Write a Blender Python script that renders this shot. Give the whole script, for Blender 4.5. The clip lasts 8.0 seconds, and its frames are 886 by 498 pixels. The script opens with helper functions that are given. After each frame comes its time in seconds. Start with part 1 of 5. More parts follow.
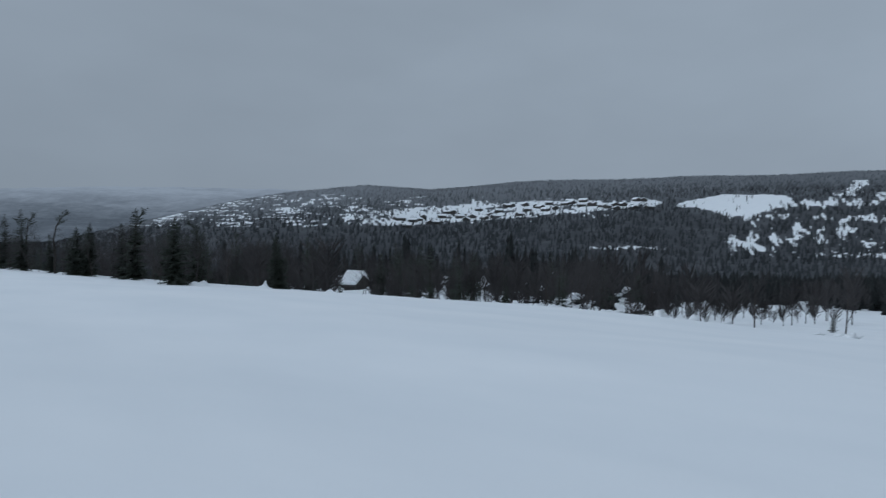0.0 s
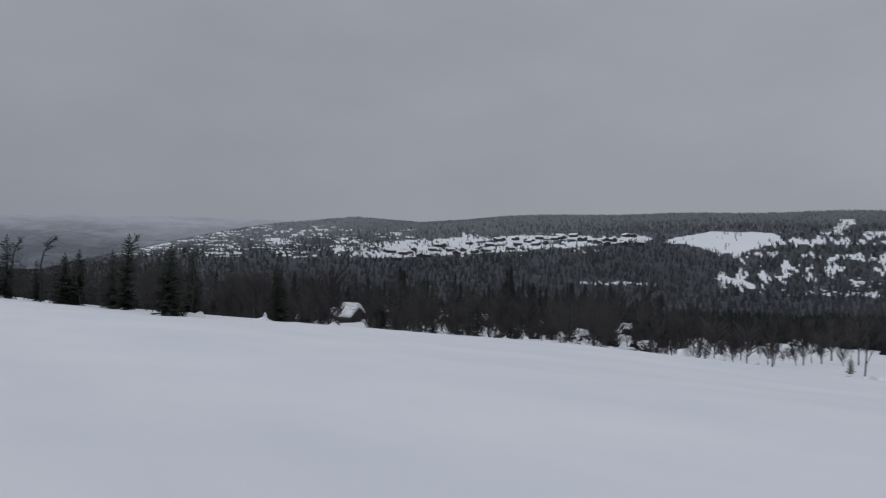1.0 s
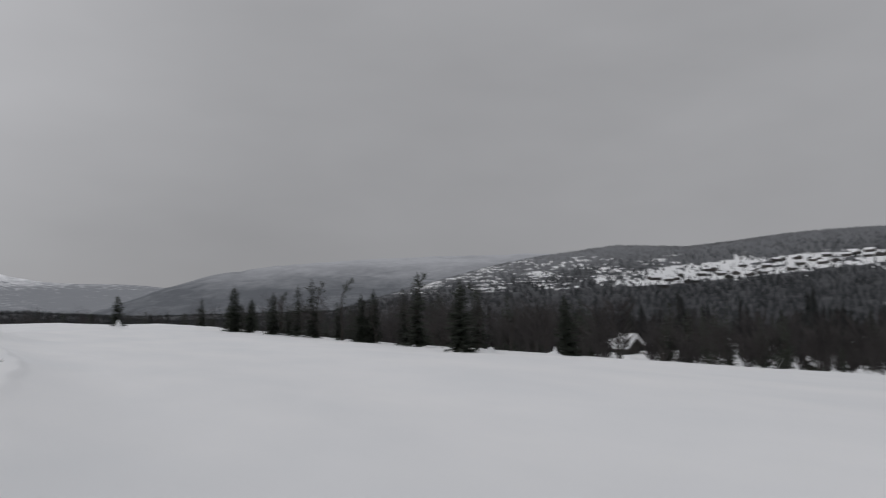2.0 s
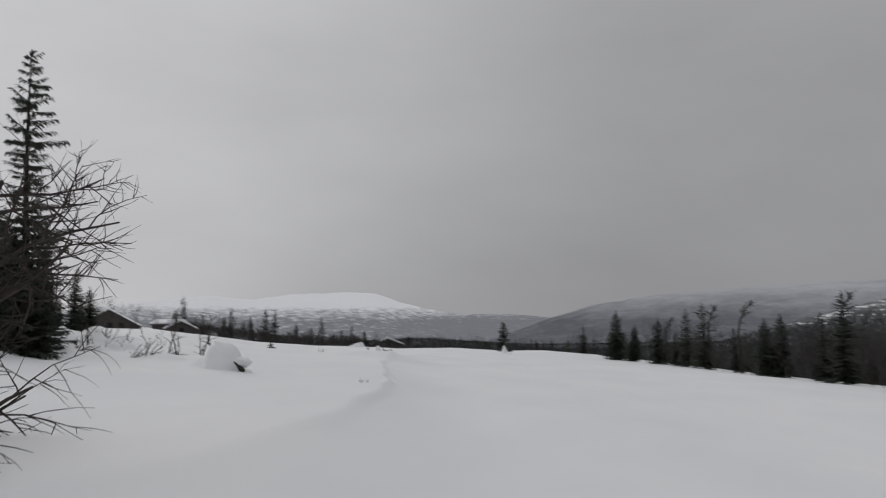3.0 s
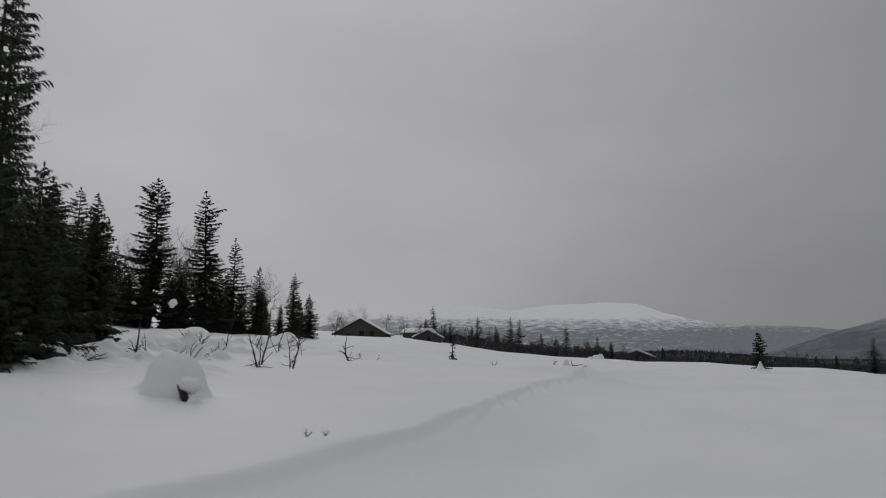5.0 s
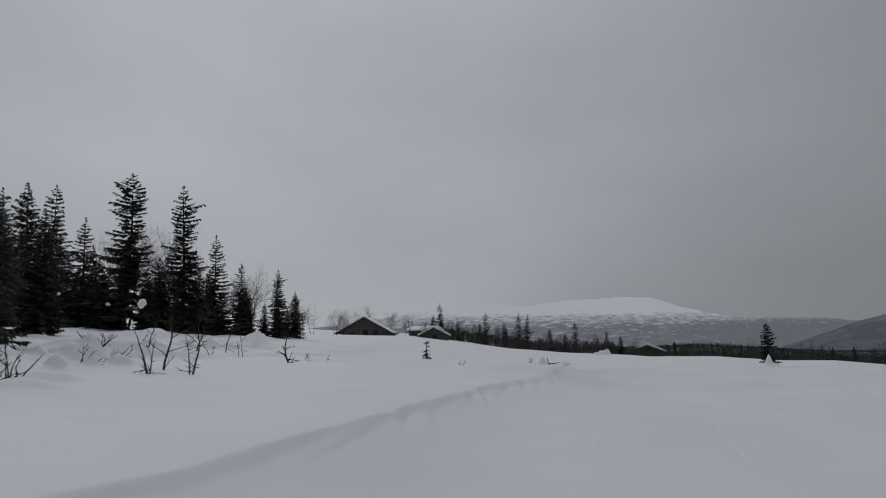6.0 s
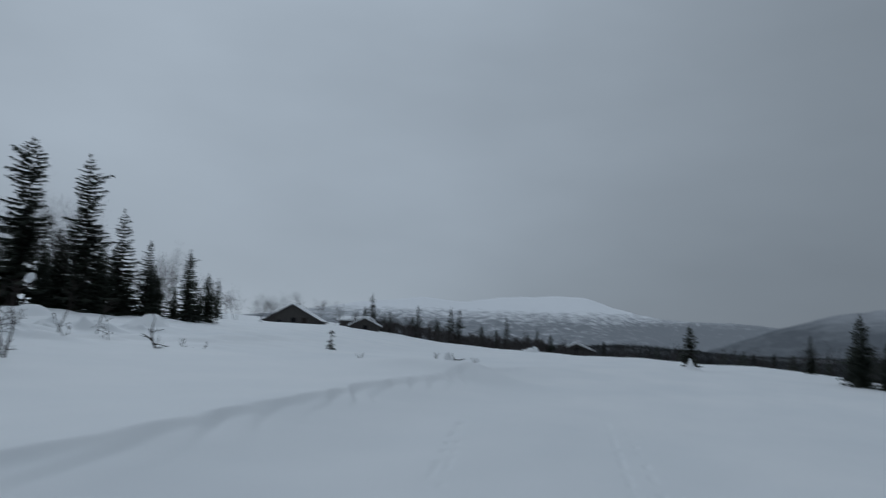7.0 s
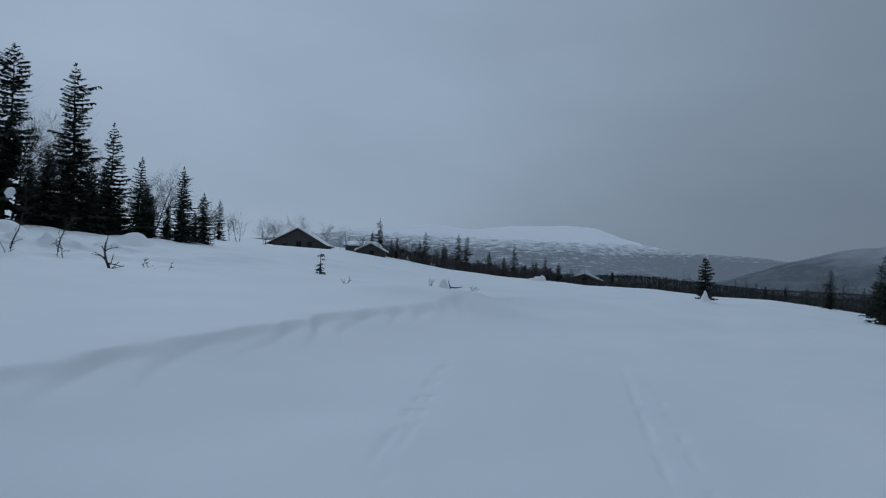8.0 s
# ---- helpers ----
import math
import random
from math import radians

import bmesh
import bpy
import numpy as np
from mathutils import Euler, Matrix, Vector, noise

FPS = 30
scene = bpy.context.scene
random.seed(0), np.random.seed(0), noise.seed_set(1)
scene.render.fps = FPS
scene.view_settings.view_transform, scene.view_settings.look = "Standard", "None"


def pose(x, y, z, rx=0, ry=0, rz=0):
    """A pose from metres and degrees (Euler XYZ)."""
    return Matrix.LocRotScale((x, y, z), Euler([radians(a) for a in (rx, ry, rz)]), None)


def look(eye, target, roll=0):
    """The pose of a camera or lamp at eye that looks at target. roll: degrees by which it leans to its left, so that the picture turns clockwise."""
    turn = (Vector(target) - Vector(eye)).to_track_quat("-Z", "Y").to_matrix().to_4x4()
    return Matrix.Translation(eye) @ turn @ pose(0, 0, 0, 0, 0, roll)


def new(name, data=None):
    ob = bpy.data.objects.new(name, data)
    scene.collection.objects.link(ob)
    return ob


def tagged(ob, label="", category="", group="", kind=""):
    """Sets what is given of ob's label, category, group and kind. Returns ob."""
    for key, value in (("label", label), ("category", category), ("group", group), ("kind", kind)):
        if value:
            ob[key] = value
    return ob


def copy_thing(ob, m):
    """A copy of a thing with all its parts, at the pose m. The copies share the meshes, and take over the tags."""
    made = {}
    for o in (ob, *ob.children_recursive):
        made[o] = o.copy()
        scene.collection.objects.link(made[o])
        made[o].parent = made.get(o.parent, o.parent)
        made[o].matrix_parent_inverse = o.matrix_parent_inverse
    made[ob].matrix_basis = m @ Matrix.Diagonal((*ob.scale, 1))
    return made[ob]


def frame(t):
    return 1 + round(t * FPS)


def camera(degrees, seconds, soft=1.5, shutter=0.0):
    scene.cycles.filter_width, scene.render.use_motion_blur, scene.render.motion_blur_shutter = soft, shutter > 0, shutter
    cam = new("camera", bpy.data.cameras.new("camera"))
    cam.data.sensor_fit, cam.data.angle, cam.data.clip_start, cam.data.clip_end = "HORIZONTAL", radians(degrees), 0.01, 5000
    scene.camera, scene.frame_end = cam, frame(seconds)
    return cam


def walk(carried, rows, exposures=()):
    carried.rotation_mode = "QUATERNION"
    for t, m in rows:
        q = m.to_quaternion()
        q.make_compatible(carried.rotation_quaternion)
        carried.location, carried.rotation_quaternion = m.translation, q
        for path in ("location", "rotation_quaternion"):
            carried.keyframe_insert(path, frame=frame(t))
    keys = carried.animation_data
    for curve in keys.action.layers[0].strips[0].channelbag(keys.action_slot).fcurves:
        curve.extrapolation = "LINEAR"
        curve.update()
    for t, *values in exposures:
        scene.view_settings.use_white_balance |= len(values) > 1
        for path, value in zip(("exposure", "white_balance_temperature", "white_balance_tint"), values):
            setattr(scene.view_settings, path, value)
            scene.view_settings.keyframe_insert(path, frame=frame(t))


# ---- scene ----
cam = camera(62.0, 8.0, soft=1.08, shutter=0.25)
PATH = [
    (0, (-1.566, 2.007, 1.919), (-0.21, 3.478, 1.891), 0.4),
    (0.2, (-1.476, 2.382, 1.904), (-0.060, 3.795, 1.912), 0.6),
    (0.5, (-1.335, 2.968, 1.882), (0.082, 4.379, 1.937), 1.0),
    (0.8, (-1.158, 3.667, 1.850), (0.276, 5.060, 1.910), 1.0),
    (1, (-1.06, 4.116, 1.844), (0.315, 5.567, 1.906), 1.2),
    (1.2, (-1.003, 4.499, 1.863), (0.324, 5.994, 1.93), 0.0),
    (2.3, (-0.98, 7.45, 1.735), (-0.46, 9.36, 1.882), -1.1),
    (2.5, (-0.907, 8.152, 1.67), (-0.563, 10.117, 1.812), -1.4),
    (2.7, (-0.765, 9.016, 1.627), (-0.660, 11.006, 1.800), -1.1),
    (3, (-0.486, 10.428, 1.591), (-0.674, 12.404, 1.832), -0.5),
    (3.2, (-0.303, 11.290, 1.577), (-0.657, 13.238, 1.861), -0.6),
    (3.5, (-0.032, 12.549, 1.564), (-0.604, 14.438, 1.89), 2.6),
    (3.7, (0.129, 13.385, 1.549), (-0.550, 15.238, 1.875), 2.7),
    (4, (0.353, 14.622, 1.535), (-0.385, 16.456, 1.839), 1.7),
    (4.2, (0.498, 15.431, 1.545), (-0.300, 17.244, 1.823), 1.9),
    (4.5, (0.695, 16.624, 1.573), (-0.129, 18.427, 1.837), 1.1),
    (5, (0.921, 18.553, 1.612), (0.069, 20.342, 1.882), 0.4),
    (5.2, (1.022, 19.329, 1.605), (0.169, 21.118, 1.879), -0.1),
    (6.5, (1.419, 23.548, 1.654), (0.499, 25.306, 1.905), 0.3),
    (6.8, (1.458, 24.226, 1.645), (0.548, 25.981, 1.942), 4.9),
    (7, (1.425, 24.705, 1.635), (0.686, 26.547, 1.881), 1.7),
    (7.2, (1.268, 25.329, 1.620), (0.616, 27.209, 1.821), 1.6),
    (7.5, (0.988, 26.266, 1.6), (0.315, 28.145, 1.726), 1.5),
    (7.8, (0.884, 26.876, 1.606), (0.100, 28.715, 1.671), 4.2),
    (8, (0.838, 27.235, 1.614), (0.076, 29.084, 1.663), 2.8),
]
walk(cam, [(t, look(eye, target, roll)) for t, eye, target, roll in PATH],
     exposures=[(0.0, 0.12, 5300, 5), (0.5, 0.12, 5450, 8), (1.0, 0.12, 5900, 13), (1.2, 0.12, 6050, 13), (2.3, 0.2, 6450, 13), (3.0, 0.14, 6450, 13),
                (3.5, -0.08, 6450, 13), (5.2, -0.27, 6450, 13), (6.5, -0.36, 5800, 11), (7.0, -0.36, 5450, 5), (7.5, -0.38, 4900, 4), (8.0, -0.4, 5000, 4)])

# ---- world and light ----
SUN_AZ, SUN_EL = 48.0, 24.0          # degrees left of +y, degrees up


def sky_world():
    world = bpy.data.worlds.new("overcast_sky")
    world.use_nodes = True
    nt = world.node_tree
    nt.nodes.clear()
    N, L = nt.nodes.new, nt.links.new
    out, bg = N("ShaderNodeOutputWorld"), N("ShaderNodeBackground")
    sky = N("ShaderNodeTexSky")
    sky.sky_type, sky.sun_disc = "NISHITA", False
    sky.sun_elevation, sky.sun_rotation = radians(SUN_EL), radians(-SUN_AZ)
    sky.dust_density, sky.air_density = 0.6, 1.0
    grey = N("ShaderNodeHueSaturation")
    grey.inputs["Saturation"].default_value, grey.inputs["Value"].default_value = 0.12, 0.05
    L(sky.outputs[0], grey.inputs["Color"])
    coord = N("ShaderNodeTexCoord")
    # brightness of the cloud sheet: brighter towards the hidden sun, darker low over the far hills
    dot = N("ShaderNodeVectorMath")
    dot.operation = "DOT_PRODUCT"
    a, e = radians(SUN_AZ), radians(SUN_EL)
    dot.inputs[1].default_value = (-math.sin(a) * math.cos(e), math.cos(a) * math.cos(e), math.sin(e))
    L(coord.outputs["Generated"], dot.inputs[0])
    glow = N("ShaderNodeMapRange")
    glow.interpolation_type = "SMOOTHSTEP"
    for k, v in (("From Min", 0.5), ("From Max", 1.0), ("To Min", 0.33), ("To Max", 0.49)):
        glow.inputs[k].default_value = v
    L(dot.outputs["Value"], glow.inputs["Value"])
    sep = N("ShaderNodeSeparateXYZ")
    L(coord.outputs["Generated"], sep.inputs[0])
    low = N("ShaderNodeMapRange")
    low.interpolation_type = "SMOOTHSTEP"
    for k, v in (("From Min", 0.0), ("From Max", 0.28), ("To Min", 0.86), ("To Max", 1.0)):
        low.inputs[k].default_value = v
    L(sep.outputs["Z"], low.inputs["Value"])
    stretch = N("ShaderNodeMapping")
    stretch.inputs["Scale"].default_value = (1.4, 1.4, 3.5)
    L(coord.outputs["Generated"], stretch.inputs["Vector"])
    cloud = N("ShaderNodeTexNoise")
    cloud.inputs["Scale"].default_value, cloud.inputs["Detail"].default_value, cloud.inputs["Roughness"].default_value = 1.6, 4.0, 0.5
    L(stretch.outputs[0], cloud.inputs["Vector"])
    puff = N("ShaderNodeMapRange")
    for k, v in (("From Min", 0.25), ("From Max", 0.75), ("To Min", 0.90), ("To Max", 1.10)):
        puff.inputs[k].default_value = v
    L(cloud.outputs["Fac"], puff.inputs["Value"])
    high = N("ShaderNodeMapRange")
    high.interpolation_type = "SMOOTHSTEP"
    for k, v in (("From Min", 0.30), ("From Max", 0.95), ("To Min", 1.0), ("To Max", 1.6)):
        high.inputs[k].default_value = v
    L(sep.outputs["Z"], high.inputs["Value"])
    up = N("ShaderNodeMath")
    up.operation = "MULTIPLY"
    L(low.outputs[0], up.inputs[0]), L(high.outputs[0], up.inputs[1])
    # the dark bank of snow cloud over the far valley
    bank = N("ShaderNodeVectorMath")
    bank.operation = "DOT_PRODUCT"
    bank.inputs[1].default_value = (math.sin(radians(8)) * math.cos(radians(5)), math.cos(radians(8)) * math.cos(radians(5)), math.sin(radians(5)))
    L(coord.outputs["Generated"], bank.inputs[0])
    dim = N("ShaderNodeMapRange")
    dim.interpolation_type = "SMOOTHSTEP"
    for k, v in (("From Min", 0.82), ("From Max", 0.99), ("To Min", 1.0), ("To Max", 0.87)):
        dim.inputs[k].default_value = v
    L(bank.outputs["Value"], dim.inputs["Value"])
    both = N("ShaderNodeMath")
    both.operation = "MULTIPLY"
    L(up.outputs[0], both.inputs[0]), L(dim.outputs[0], both.inputs[1])
    m1, m2 = N("ShaderNodeMath"), N("ShaderNodeMath")
    m1.operation = m2.operation = "MULTIPLY"
    L(glow.outputs[0], m1.inputs[0]), L(both.outputs[0], m1.inputs[1])
    L(m1.outputs[0], m2.inputs[0]), L(puff.outputs[0], m2.inputs[1])
    tint = N("ShaderNodeCombineColor")
    for n, k in enumerate((0.985, 1.0, 1.01)):
        c = N("ShaderNodeMath")
        c.operation = "MULTIPLY"
        c.inputs[1].default_value = k
        L(m2.outputs[0], c.inputs[0])
        L(c.outputs[0], tint.inputs[n])
    mix = N("ShaderNodeMix")
    mix.data_type = "RGBA"
    mix.inputs["Factor"].default_value = 0.88
    L(grey.outputs[0], mix.inputs[6]), L(tint.outputs[0], mix.inputs[7])
    L(mix.outputs[2], bg.inputs["Color"])
    bg.inputs["Strength"].default_value = 1.0
    L(bg.outputs[0], out.inputs["Surface"])
    scene.world = world


sky_world()
sun_data = bpy.data.lights.new("sun", "SUN")
sun_data.energy, sun_data.angle, sun_data.color = 0.5, radians(35), (1.0, 0.97, 0.93)
sun = new("sun", sun_data)
_a, _e = radians(SUN_AZ), radians(SUN_EL)
sun.matrix_world = look((-math.sin(_a) * math.cos(_e) * 50, math.cos(_a) * math.cos(_e) * 50, math.sin(_e) * 50), (0, 0, 0))


# ---- materials ----
def material(name, build):
    mat = bpy.data.materials.new(name)
    mat.use_nodes = True
    nt = mat.node_tree
    bsdf = nt.nodes["Principled BSDF"]
    build(nt, bsdf)
    return mat


def noise_node(nt, scale, detail=4.0, rough=0.55, coord="Object", stretch=None):
    tc = nt.nodes.new("ShaderNodeTexCoord")
    src = tc.outputs[coord]
    if stretch:
        mp = nt.nodes.new("ShaderNodeMapping")
        mp.inputs["Scale"].default_value = stretch
        nt.links.new(src, mp.inputs["Vector"])
        src = mp.outputs[0]
    n = nt.nodes.new("ShaderNodeTexNoise")
    n.inputs["Scale"].default_value, n.inputs["Detail"].default_value, n.inputs["Roughness"].default_value = scale, detail, rough
    nt.links.new(src, n.inputs["Vector"])
    return n


def ramp(nt, fac, stops):
    r = nt.nodes.new("ShaderNodeValToRGB")
    r.color_ramp.elements[0].position, r.color_ramp.elements[0].color = stops[0][0], (*stops[0][1], 1)
    r.color_ramp.elements[1].position, r.color_ramp.elements[1].color = stops[-1][0], (*stops[-1][1], 1)
    for p, c in stops[1:-1]:
        r.color_ramp.elements.new(p).color = (*c, 1)
    nt.links.new(fac, r.inputs["Fac"])
    return r


def mix_color(nt, fac, a, b):
    m = nt.nodes.new("ShaderNodeMix")
    m.data_type = "RGBA"
    for sock, v in ((m.inputs["Factor"], fac), (m.inputs[6], a), (m.inputs[7], b)):
        if hasattr(v, "is_output"):
            nt.links.new(v, sock)
        else:
            sock.default_value = v if isinstance(v, float) else (*v, 1)
    return m.outputs[2]


def bump(nt, bsdf, height_out, strength, distance):
    b = nt.nodes.new("ShaderNodeBump")
    b.inputs["Strength"].default_value, b.inputs["Distance"].default_value = strength, distance
    nt.links.new(height_out, b.inputs["Height"])
    nt.links.new(b.outputs[0], bsdf.inputs["Normal"])
    return b


def speckled(name, dark, light, scale, rough, relief=0.3, dist=0.01, stretch=None, spread=(0.35, 0.65)):
    """A surface with coarse stains and fine grain of two colours."""
    def build(nt, bsdf):
        n1, n2 = noise_node(nt, scale, 6.0, 0.65, stretch=stretch), noise_node(nt, scale * 0.12, 3.0, stretch=stretch)
        r1 = ramp(nt, n1.outputs["Fac"], [(spread[0], dark), (spread[1], light)])
        mid = tuple((a + b) / 2 for a, b in zip(dark, light))
        r2 = ramp(nt, n2.outputs["Fac"], [(0.3, dark), (0.55, mid), (0.75, light)])
        nt.links.new(mix_color(nt, 0.4, r1.outputs[0], r2.outputs[0]), bsdf.inputs["Base Color"])
        bsdf.inputs["Roughness"].default_value = rough
        bsdf.inputs["Specular IOR Level"].default_value = 0.25
        if relief:
            bump(nt, bsdf, n1.outputs["Fac"], relief, dist)
    return material(name, build)


def build_snow(nt, bsdf):
    grain, drift = noise_node(nt, 9.0, 6.0, 0.7), noise_node(nt, 0.35, 4.0, 0.5, stretch=(1.0, 0.45, 1.0))
    c = ramp(nt, drift.outputs["Fac"], [(0.3, (0.80, 0.815, 0.83)), (0.7, (0.87, 0.875, 0.88))])
    nt.links.new(c.outputs[0], bsdf.inputs["Base Color"])
    bsdf.inputs["Roughness"].default_value = 0.65
    bsdf.inputs["Specular IOR Level"].default_value = 0.2
    add = nt.nodes.new("ShaderNodeMath")
    add.operation = "MULTIPLY_ADD"
    add.inputs[1].default_value = 4.0
    nt.links.new(drift.outputs["Fac"], add.inputs[0])
    nt.links.new(grain.outputs["Fac"], add.inputs[2])
    bump(nt, bsdf, add.outputs[0], 0.25, 0.02)


def build_ground(nt, bsdf):
    """Snow, with dark brushwood and forest floor where the attribute 'wood' says that woods stand."""
    grain, drift = noise_node(nt, 9.0, 6.0, 0.7), noise_node(nt, 0.35, 4.0, 0.5, stretch=(1.0, 0.45, 1.0))
    c = ramp(nt, drift.outputs["Fac"], [(0.3, (0.80, 0.815, 0.83)), (0.7, (0.87, 0.875, 0.88))])
    at = nt.nodes.new("ShaderNodeAttribute")
    at.attribute_name = "wood"
    patch = noise_node(nt, 0.09, 5.0, 0.7)
    soft = nt.nodes.new("ShaderNodeMath")
    soft.operation = "ADD"
    nt.links.new(at.outputs["Fac"], soft.inputs[0])
    nt.links.new(patch.outputs["Fac"], soft.inputs[1])
    cover = nt.nodes.new("ShaderNodeMapRange")
    for k, v in (("From Min", 0.85), ("From Max", 1.15), ("To Min", 0.0), ("To Max", 1.0)):
        cover.inputs[k].default_value = v
    nt.links.new(soft.outputs[0], cover.inputs["Value"])
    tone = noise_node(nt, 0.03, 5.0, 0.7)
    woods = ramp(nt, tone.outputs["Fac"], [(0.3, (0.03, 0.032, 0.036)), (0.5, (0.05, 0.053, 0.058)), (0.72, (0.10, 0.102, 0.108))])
    # aerial haze painted into the base colour: far woods blend to pale grey
    haze = nt.nodes.new("ShaderNodeAttribute")
    haze.attribute_name = "haze"
    hazed_woods = mix_color(nt, haze.outputs["Fac"], woods.outputs[0], (0.23, 0.24, 0.255))
    nt.links.new(mix_color(nt, cover.outputs[0], c.outputs[0], hazed_woods), bsdf.inputs["Base Color"])
    bsdf.inputs["Roughness"].default_value = 0.7
    bsdf.inputs["Specular IOR Level"].default_value = 0.15
    add = nt.nodes.new("ShaderNodeMath")
    add.operation = "MULTIPLY_ADD"
    add.inputs[1].default_value = 4.0
    nt.links.new(drift.outputs["Fac"], add.inputs[0])
    nt.links.new(grain.outputs["Fac"], add.inputs[2])
    bump(nt, bsdf, add.outputs[0], 0.25, 0.02)


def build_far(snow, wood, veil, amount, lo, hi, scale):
    """Backdrop hills in snowy air: haze painted as an emission veil, brightest on snow."""
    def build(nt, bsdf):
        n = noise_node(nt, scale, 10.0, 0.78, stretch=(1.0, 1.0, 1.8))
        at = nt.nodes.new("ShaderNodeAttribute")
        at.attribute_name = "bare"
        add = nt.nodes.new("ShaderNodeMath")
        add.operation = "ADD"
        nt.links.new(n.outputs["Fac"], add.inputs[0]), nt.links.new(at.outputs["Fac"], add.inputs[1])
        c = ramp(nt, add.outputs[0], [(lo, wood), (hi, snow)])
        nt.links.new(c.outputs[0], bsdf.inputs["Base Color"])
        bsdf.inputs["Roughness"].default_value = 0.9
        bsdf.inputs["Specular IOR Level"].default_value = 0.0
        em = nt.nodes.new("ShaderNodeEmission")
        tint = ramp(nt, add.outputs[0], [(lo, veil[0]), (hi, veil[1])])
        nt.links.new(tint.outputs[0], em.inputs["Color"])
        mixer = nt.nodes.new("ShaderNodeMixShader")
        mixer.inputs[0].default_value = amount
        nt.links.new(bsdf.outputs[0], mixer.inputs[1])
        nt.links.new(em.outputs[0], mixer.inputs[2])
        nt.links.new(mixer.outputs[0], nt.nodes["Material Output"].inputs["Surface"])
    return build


SNOW = material("snow", build_snow)
GROUND = material("ground_snow", build_ground)
# haze painted into both: glowing veils, and a greyed base on the hill
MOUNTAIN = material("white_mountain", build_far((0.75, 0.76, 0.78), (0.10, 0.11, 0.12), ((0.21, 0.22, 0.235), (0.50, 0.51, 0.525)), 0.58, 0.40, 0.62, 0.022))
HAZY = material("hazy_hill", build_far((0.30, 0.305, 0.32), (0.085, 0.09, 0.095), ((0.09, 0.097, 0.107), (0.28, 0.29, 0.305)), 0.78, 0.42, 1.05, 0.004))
NEEDLES = speckled("spruce_needles", (0.028, 0.035, 0.028), (0.066, 0.075, 0.056), 6.0, 0.7, 0.0)
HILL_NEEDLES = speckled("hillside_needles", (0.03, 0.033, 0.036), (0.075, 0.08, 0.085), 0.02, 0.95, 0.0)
# needle copies greyed with painted haze, for the higher and farther woods
HAZED_NEEDLES = speckled("hazed_needles", (0.085, 0.09, 0.097), (0.15, 0.156, 0.165), 0.02, 0.95, 0.0)
PALE_HAZED_NEEDLES = speckled("pale_hazed_needles", (0.17, 0.177, 0.187), (0.26, 0.267, 0.277), 0.02, 0.95, 0.0)
HILL_TWIGS = speckled("hillside_twigs", (0.08, 0.081, 0.084), (0.15, 0.151, 0.155), 0.02, 0.95, 0.0)
FAR_NEEDLES = speckled("far_needles", (0.012, 0.0145, 0.0145), (0.031, 0.034, 0.033), 0.15, 0.9, 0.0)
BARK = speckled("spruce_bark", (0.018, 0.015, 0.013), (0.05, 0.042, 0.035), 25.0, 0.9, 0.6, 0.01, (1, 1, 0.3))
BIRCH = speckled("birch_bark", (0.025, 0.02, 0.018), (0.075, 0.062, 0.055), 18.0, 0.8, 0.3, 0.005)
TWIGS = speckled("birch_twigs", (0.04, 0.036, 0.036), (0.115, 0.105, 0.10), 2.0, 0.9, 0.0)
VALLEY_TWIGS = speckled("valley_twigs", (0.028, 0.0255, 0.026), (0.078, 0.072, 0.072), 0.1, 0.95, 0.0)
FAR_TWIGS = speckled("far_twigs", (0.032, 0.029, 0.029), (0.095, 0.087, 0.085), 0.1, 0.95, 0.0)
BOARDS = speckled("weathered_boards", (0.05, 0.046, 0.043), (0.12, 0.112, 0.105), 6.0, 0.85, 0.4, 0.01, (6, 6, 0.6))


def build_glass(nt, bsdf):
    bsdf.inputs["Base Color"].default_value = (0.015, 0.017, 0.02, 1)
    bsdf.inputs["Roughness"].default_value = 0.06


GLASS = material("dark_glass", build_glass)


# ---- mesh helpers ----
def mesh_from(name, verts, faces, mat, smooth=False):
    me = bpy.data.meshes.new(name)
    me.from_pydata(verts, [], faces)
    if smooth:
        me.polygons.foreach_set("use_smooth", np.ones(len(me.polygons), bool))
    me.materials.append(mat)
    me.update()
    return me


def child(name, me, parent, label=""):
    ob = new(name, me)
    ob.parent = parent
    return tagged(ob, label)


def part(name, bm, mat, parent, label="", smooth=False):
    me = bpy.data.meshes.new(name)
    bm.to_mesh(me)
    bm.free()
    if smooth:
        me.polygons.foreach_set("use_smooth", np.ones(len(me.polygons), bool))
    me.materials.append(mat)
    return child(name, me, parent, label)


def smoothstep(a, b, v):
    k = np.clip((v - a) / (b - a), 0, 1)
    return k * k * (3 - 2 * k)


def waves(x, y, seed, scale, n=7):
    """Smooth irregular relief between about -1 and 1, from a sum of waves in random directions."""
    rng = np.random.RandomState(seed)
    total = 0.0
    for k in range(n):
        a, f, p = rng.uniform(0, 2 * np.pi), rng.uniform(0.6, 1.8) / scale, rng.uniform(0, 2 * np.pi)
        total = total + np.sin(2 * np.pi * f * (x * np.cos(a) + y * np.sin(a)) + p)
    return total / n * 1.6


